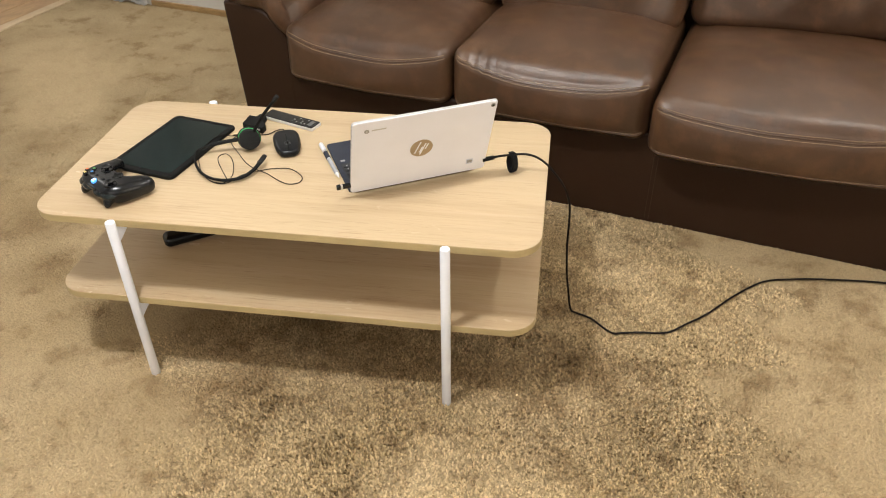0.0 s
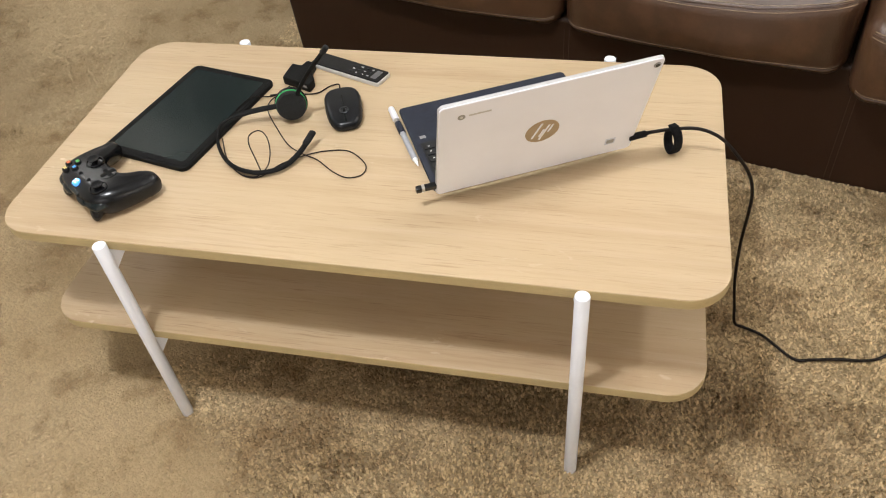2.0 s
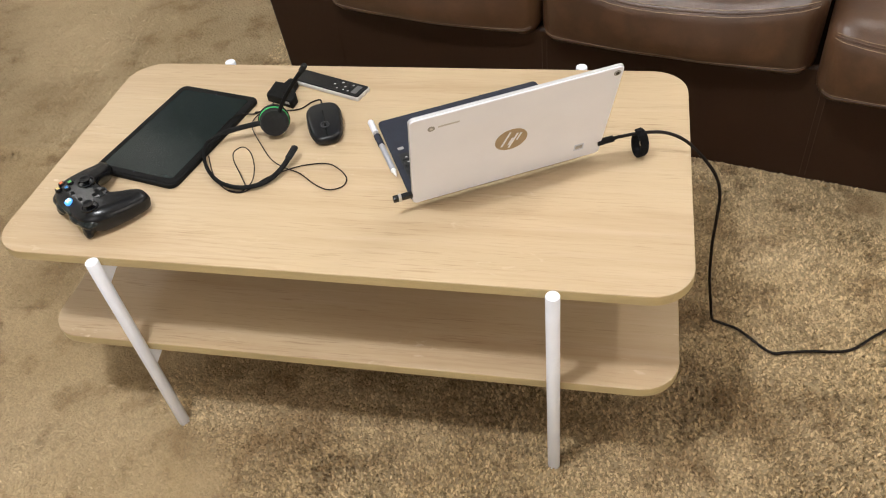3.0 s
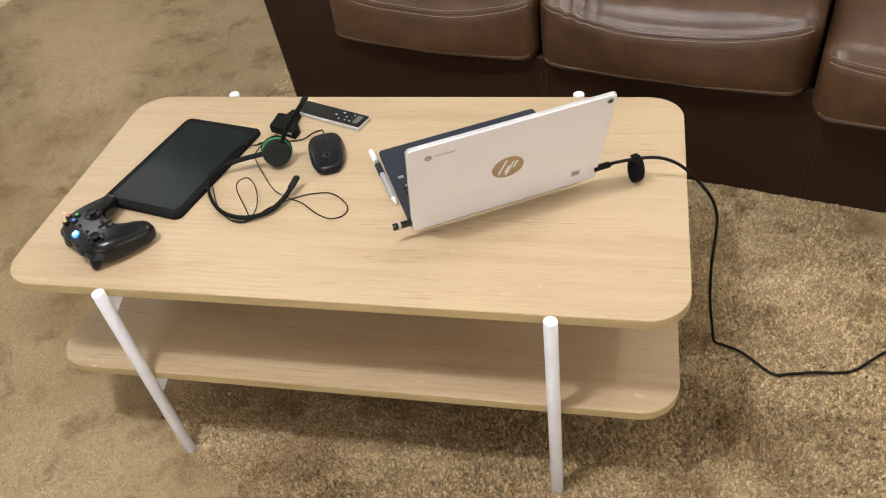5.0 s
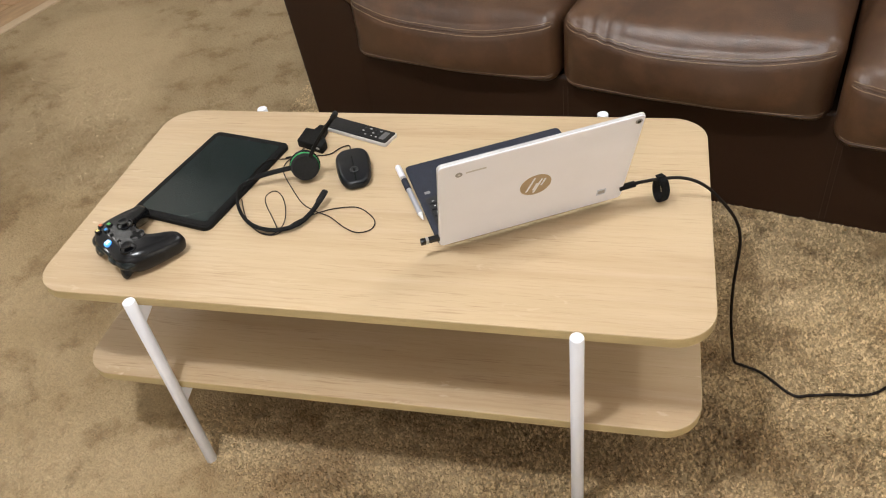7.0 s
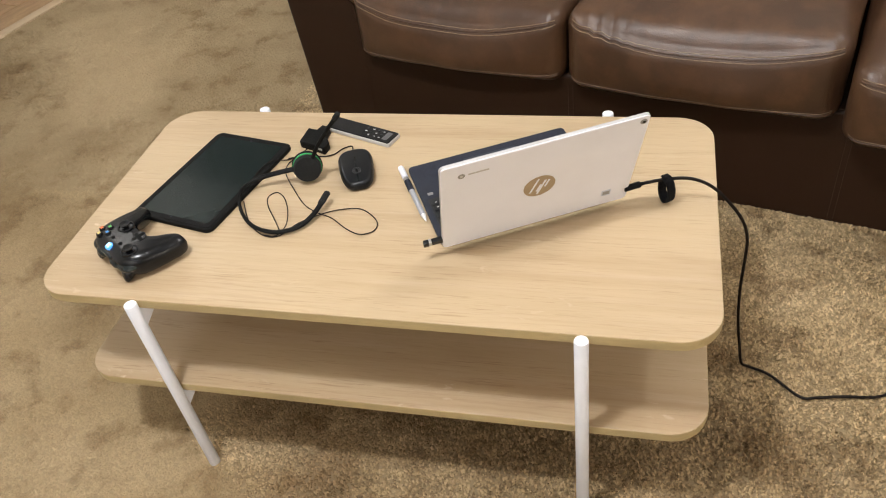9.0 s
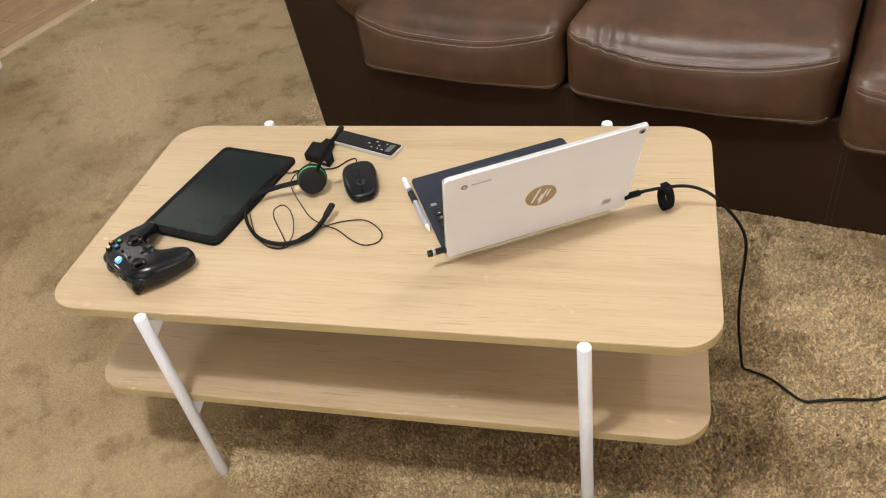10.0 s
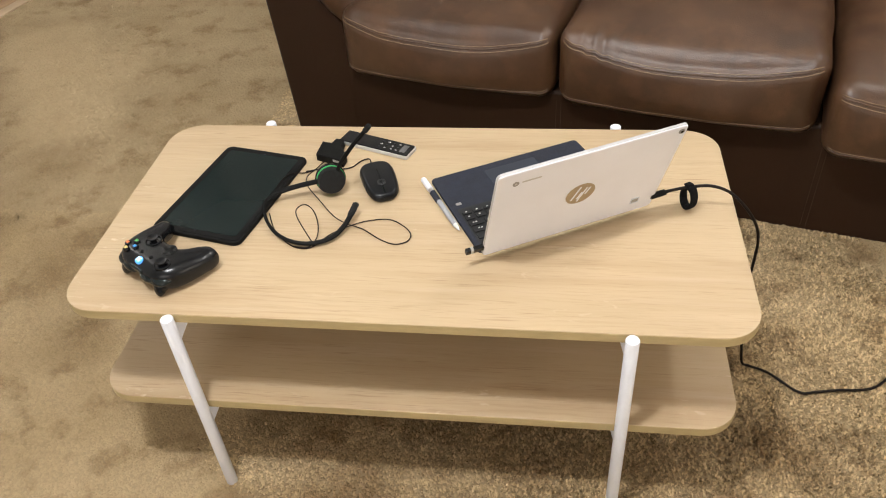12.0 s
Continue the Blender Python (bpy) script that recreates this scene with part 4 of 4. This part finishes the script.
part("adapter_edge", box(0.020, 0.0016, 0.0050, Matrix.Translation((0.178 - H0.x, 0.4155 - H0.y, 0.0115)) @ pose(0, 0, 0, 0, 0, -20)), GREYMARK, adapter, "pale grey edge strip")
T = TOP + 0.0022
part("cable", tube(spline(rel([(0.150, 0.424, T + 0.004), (0.137, 0.402, T), (0.127, 0.378, T), (0.141, 0.335, T + 0.010), (0.180, 0.280, T + 0.017), (0.211, 0.246, T + 0.012), (0.237, 0.236, T + 0.004), (0.263, 0.229, T), (0.298, 0.203, T), (0.325, 0.192, T), (0.346, 0.203, T),
                               (0.343, 0.228, T), (0.308, 0.256, T), (0.269, 0.252, T), (0.240, 0.236, T + 0.001), (0.213, 0.204, T + 0.007), (0.186, 0.178, T), (0.160, 0.176, T), (0.130, 0.196, T), (0.106, 0.226, T), (0.094, 0.250, T + 0.012)]), 8), 0.0010, 8), CABLE, headset, "thin black cable")
part("cable", tube(spline(rel([(0.186, 0.184, T + 0.007), (0.169, 0.207, T + 0.010), (0.151, 0.230, T + 0.021), (0.146, 0.248, T + 0.025), (0.157, 0.261, T + 0.025), (0.174, 0.250, T + 0.022), (0.187, 0.226, T + 0.013), (0.190, 0.200, T + 0.003), (0.180, 0.176, T + 0.001), (0.156, 0.178, T)]), 8), 0.0010, 8), CABLE, headset, "thin black cable")
part("cable", tube(spline(rel([(0.120, 0.395, T), (0.150, 0.404, T), (0.182, 0.404, T), (0.205, 0.411, T), (0.219, 0.432, T), (0.233, 0.440, T), (0.240, 0.425, T)]), 8), 0.0012, 8), CABLE, headset, "thin black cable")
part("cable", tube(spline(rel([(0.137, 0.402, T), (0.122, 0.391, T), (0.108, 0.382, T + 0.005), (0.098, 0.374, T + 0.0085), (0.088, 0.360, T + 0.0085), (0.082, 0.330, T + 0.0085)]), 8), 0.0012, 8), CABLE, headset, "thin black cable")

# ---- mouse ----
mouse = thing("computer_mouse", pose(0.2700, 0.3570, TOP, 0, 0, 23), "low black wireless mouse with a small wheel", "mouse")


MOUSE = material("mouse_black", (0.0045, 0.0055, 0.0075), 0.31, spread=0.15, scale=40, bump=0.03, bump_scale=1500, spec=0.30)


def oval_point(a):
    x = math.copysign(abs(math.cos(a)) ** 0.60, math.cos(a))
    y = math.copysign(abs(math.sin(a)) ** 0.66, math.sin(a))
    return (0.0320 + 0.0032 * y) * x, 0.0555 * y


oval = [oval_point(2 * math.pi * k / 80) for k in range(80)]


def hump(x, y):
    t = y / 0.0535 - 0.15
    return 0.0240 - (0.0060 if t < 0 else 0.0045) * t * t - 0.0028 * (x / 0.0315) ** 2


part("body", moulded(oval, hump, lambda x, y: 0.0008, 0.0085, 0.0012), MOUSE, mouse, "smooth low black body", angle=180)
part("split_line", tube([Vector((0, y, hump(0, y) + 0.0001)) for y in (-0.047, -0.038, -0.030)], 0.0014, 6), SCREEN, mouse)
part("split_line", tube([Vector((0, y, hump(0, y) + 0.0001)) for y in (-0.012, 0.0, 0.010, 0.020)], 0.0011, 6), SCREEN, mouse)
part("wheel_ring", lathe([(0.0076, -0.002), (0.0078, 0.0008), (0.0060, 0.0014), (0.0052, 0)], 24, pose(0, -0.021, hump(0, -0.021) + 0.0004, 8, 0, 0)), material("wheel_grey", (0.022, 0.023, 0.025), 0.35, spread=0.1, scale=60), mouse)
part("wheel", lathe([(0.0030, -0.0022), (0.0046, -0.0016), (0.0046, 0.0016), (0.0030, 0.0022)], 20, pose(0, -0.021, hump(0, -0.021) - 0.0012, 0, 90, 0)), MATTE, mouse)

# ---- slim remote on the table ----
remote = thing("remote_control", pose(0.2410, 0.4855, TOP, 0, 0, -20.8) @ Matrix.Diagonal((1, 1, 0.72, 1)), "slim black remote control with a silver rim", "remote control")
part("tray", slab(0.154, 0.040, 0.0, 0.0105, 0.004, 0.0012, 4), material("remote_silver", (0.62, 0.61, 0.60), 0.34, 0.25, spread=0.04, scale=30), remote, "silver lower body")
part("top_plate", slab(0.151, 0.0365, 0.0100, 0.0135, 0.003, 0.0010, 4), BLACK, remote, "black top plate")
part("pale_pad", slab(0.012, 0.024, 0.0134, 0.0140, 0.002, 0.0, 3, Matrix.Translation((0.061, 0, 0))), material("remote_pad", (0.10, 0.10, 0.10), 0.4, spread=0.05, scale=30), remote, "grey strip")
for i in range(4):
    for j in range(3):
        part("key", slab(0.0042, 0.0030, 0.0132, 0.0143, 0.0010, 0.0, 2, Matrix.Translation((0.010 + 0.0125 * i, -0.0095 + 0.0095 * j, 0))), GREYMARK if (i + j) % 2 else KEY, remote)
for i, j in ((0, 1), (1, 2), (2, 0)):
    part("key_mark", slab(0.0026, 0.0020, 0.0138, 0.0146, 0.0008, 0.0, 2, Matrix.Translation((0.012 + 0.0125 * i, -0.0095 + 0.0095 * j, 0))), PRINT, remote)

# ---- black remote on the lower shelf ----
shelf_remote = thing("tv_remote", pose(0.063, 0.264, SHELF, 0, 0, 36), "black thick remote control lying on the lower shelf", "remote control")
part("body", puffy(0.20, 0.044, 0.030, 0.0135, 0.012, lambda q, t: q + Vector((0, 0, 0.0151))), BLACK, shelf_remote)
for i in range(6):
    for j in range(3):
        part("key", slab(0.006, 0.005, 0.0285, 0.0310, 0.0015, 0.0, 2, Matrix.Translation((-0.055 + 0.016 * i, -0.011 + 0.011 * j, 0))), MATTE, shelf_remote)


# ---- carpet pile ----
def pile(name, count, x0, x1, y0, y1, length, width, seed, keep, mat, tousle=1.0):
    """Many short leaning yarn ends in one mesh."""
    rng = np.random.default_rng(seed)
    p = np.stack([rng.uniform(x0, x1, count), rng.uniform(y0, y1, count)], 1)
    p = p[keep(p)]
    n = len(p)

    def field(k):
        out = np.zeros(n)
        r = np.random.default_rng(k)
        for f, amp in ((5, 1.0), (11, 0.8), (23, 0.7), (47, 0.5)):
            for _ in range(4):
                a, ph = r.uniform(0, 6.283, 2)
                out += amp * np.sin(f * (p[:, 0] * np.cos(a) + p[:, 1] * np.sin(a)) + ph)
        return out / 3.0

    heading = rng.uniform(0, 6.283, n) * 0.85 + field(11) * 1.6
    brushed = np.clip((0.30 - p[:, 0]) / 0.45 + 0.4 * field(14), 0, 1)
    if tousle < 1:
        brushed = np.maximum(brushed, 0.8)
    standing = np.exp(-((p[:, 0] - 0.48) / 0.40) ** 2) * np.clip((0.06 - p[:, 1]) / 0.2, 0, 1) * np.clip(0.75 + 0.5 * field(15), 0, 1)
    lean = np.clip(1.0 + 0.28 * brushed - 0.52 * standing + tousle * (0.24 * field(12) + rng.normal(0, 0.22, n)), 0.1, 1.40)
    size = length * rng.uniform(0.65, 1.25, n) * (1 + 0.15 * standing)
    tip = np.stack([p[:, 0] + size * np.sin(lean) * np.cos(heading), p[:, 1] + size * np.sin(lean) * np.sin(heading), -0.006 + size * np.cos(lean) + 0.002 + rng.uniform(0, 0.002, n)], 1)
    # each yarn end is a short blunt roof: two foot points and a ridge, carried along its lean
    ahead = np.stack([np.cos(heading), np.sin(heading)], 1)
    aside = np.stack([-ahead[:, 1], ahead[:, 0]], 1)
    wide = width * rng.uniform(0.7, 1.25, n)
    foot = np.stack([p[:, 0], p[:, 1], -0.0055 + rng.uniform(0, 0.0015, n)], 1)
    tall = 6
    verts = np.zeros((n, tall, 3))
    verts[:, 0], verts[:, 1], verts[:, 2] = foot, foot, foot
    verts[:, 0, :2] -= aside * wide[:, None]
    verts[:, 1, :2] += aside * wide[:, None]
    verts[:, 2, 2] += wide * 0.6
    verts[:, 3], verts[:, 4], verts[:, 5] = tip, tip, tip
    verts[:, 3, :2] -= aside * wide[:, None] * 0.8
    verts[:, 4, :2] += aside * wide[:, None] * 0.8
    verts[:, 5, 2] += wide * 0.4
    tri = np.array([[0, 2, 5], [0, 5, 3], [2, 1, 4], [2, 4, 5], [3, 5, 4]])
    faces = (np.arange(n)[:, None, None] * tall + tri[None]).reshape(-1)
    corners = 3 * len(tri)
    me = bpy.data.meshes.new(name)
    me.vertices.add(n * tall)
    me.vertices.foreach_set("co", verts.reshape(-1))
    me.loops.add(n * corners)
    me.loops.foreach_set("vertex_index", faces)
    me.polygons.add(n * len(tri))
    me.polygons.foreach_set("loop_start", np.arange(0, n * corners, 3))
    me.update(calc_edges=True)
    me.validate()
    me.materials.append(mat)
    ob = new(name, me)
    return tagged(ob, "short tan twisted carpet pile, flattened in patches", "carpet pile", kind="stuff")


TU, TV = np.array([math.cos(TURN), math.sin(TURN)]), np.array([-math.sin(TURN), math.cos(TURN)])


def in_room(p):
    u, v = p @ TU, p @ TV
    return ((v < 1.10) | (u < -0.40)) & (u > -2.125) & (v < 2.072)


def tousled(p):
    """Whether a yarn stands in the lively lane before and beside the table; the borders are ragged."""
    wander = 0.10 * np.sin(9 * p[:, 1] + 1) + 0.07 * np.sin(23 * p[:, 1] + 8 * p[:, 0]) + 0.10 * np.modf(np.abs(np.sin(p[:, 0] * 1271 + p[:, 1] * 3117)) * 437)[0]
    return (p[:, 0] + wander > 0.14) & (p[:, 0] + wander < 1.45)


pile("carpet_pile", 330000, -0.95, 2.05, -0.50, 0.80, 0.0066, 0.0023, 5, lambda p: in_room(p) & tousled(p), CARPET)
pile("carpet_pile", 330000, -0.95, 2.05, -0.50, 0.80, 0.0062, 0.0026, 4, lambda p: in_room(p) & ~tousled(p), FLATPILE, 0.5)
pile("carpet_pile", 105000, -2.2, -0.3, 0.80, 2.6, 0.0085, 0.0050, 6, in_room, FARPILE, 0.15)
pile("carpet_pile", 38000, -1.75, -0.95, 0.1, 0.80, 0.0072, 0.0036, 7, in_room, FARPILE, 0.15)
pile("carpet_pile", 110000, -0.3, 1.4, 0.80, 1.75, 0.0062, 0.0031, 8, in_room, CARPET)


def elsewhere(p):
    u, v = p @ TU, p @ TV
    near = (p[:, 0] > -0.95) & (p[:, 0] < 2.05) & (p[:, 1] > -0.50) & (p[:, 1] < 0.80)
    far = ((p[:, 0] < -0.3) & (p[:, 1] > 0.8)) | ((p[:, 0] > -1.75) & (p[:, 0] < -0.95) & (p[:, 1] > 0.1) & (p[:, 1] < 0.8))
    return (u > -2.11) & (u < 3.19) & (v > -2.39) & (v < 2.07) & ~near & ~far & ((v < 1.10) | (u < -0.40) | (u > 1.75))


pile("carpet_pile", 60000, -3.0, 4.0, -3.4, 3.0, 0.0100, 0.0085, 9, elsewhere, FARPILE, 0.15)
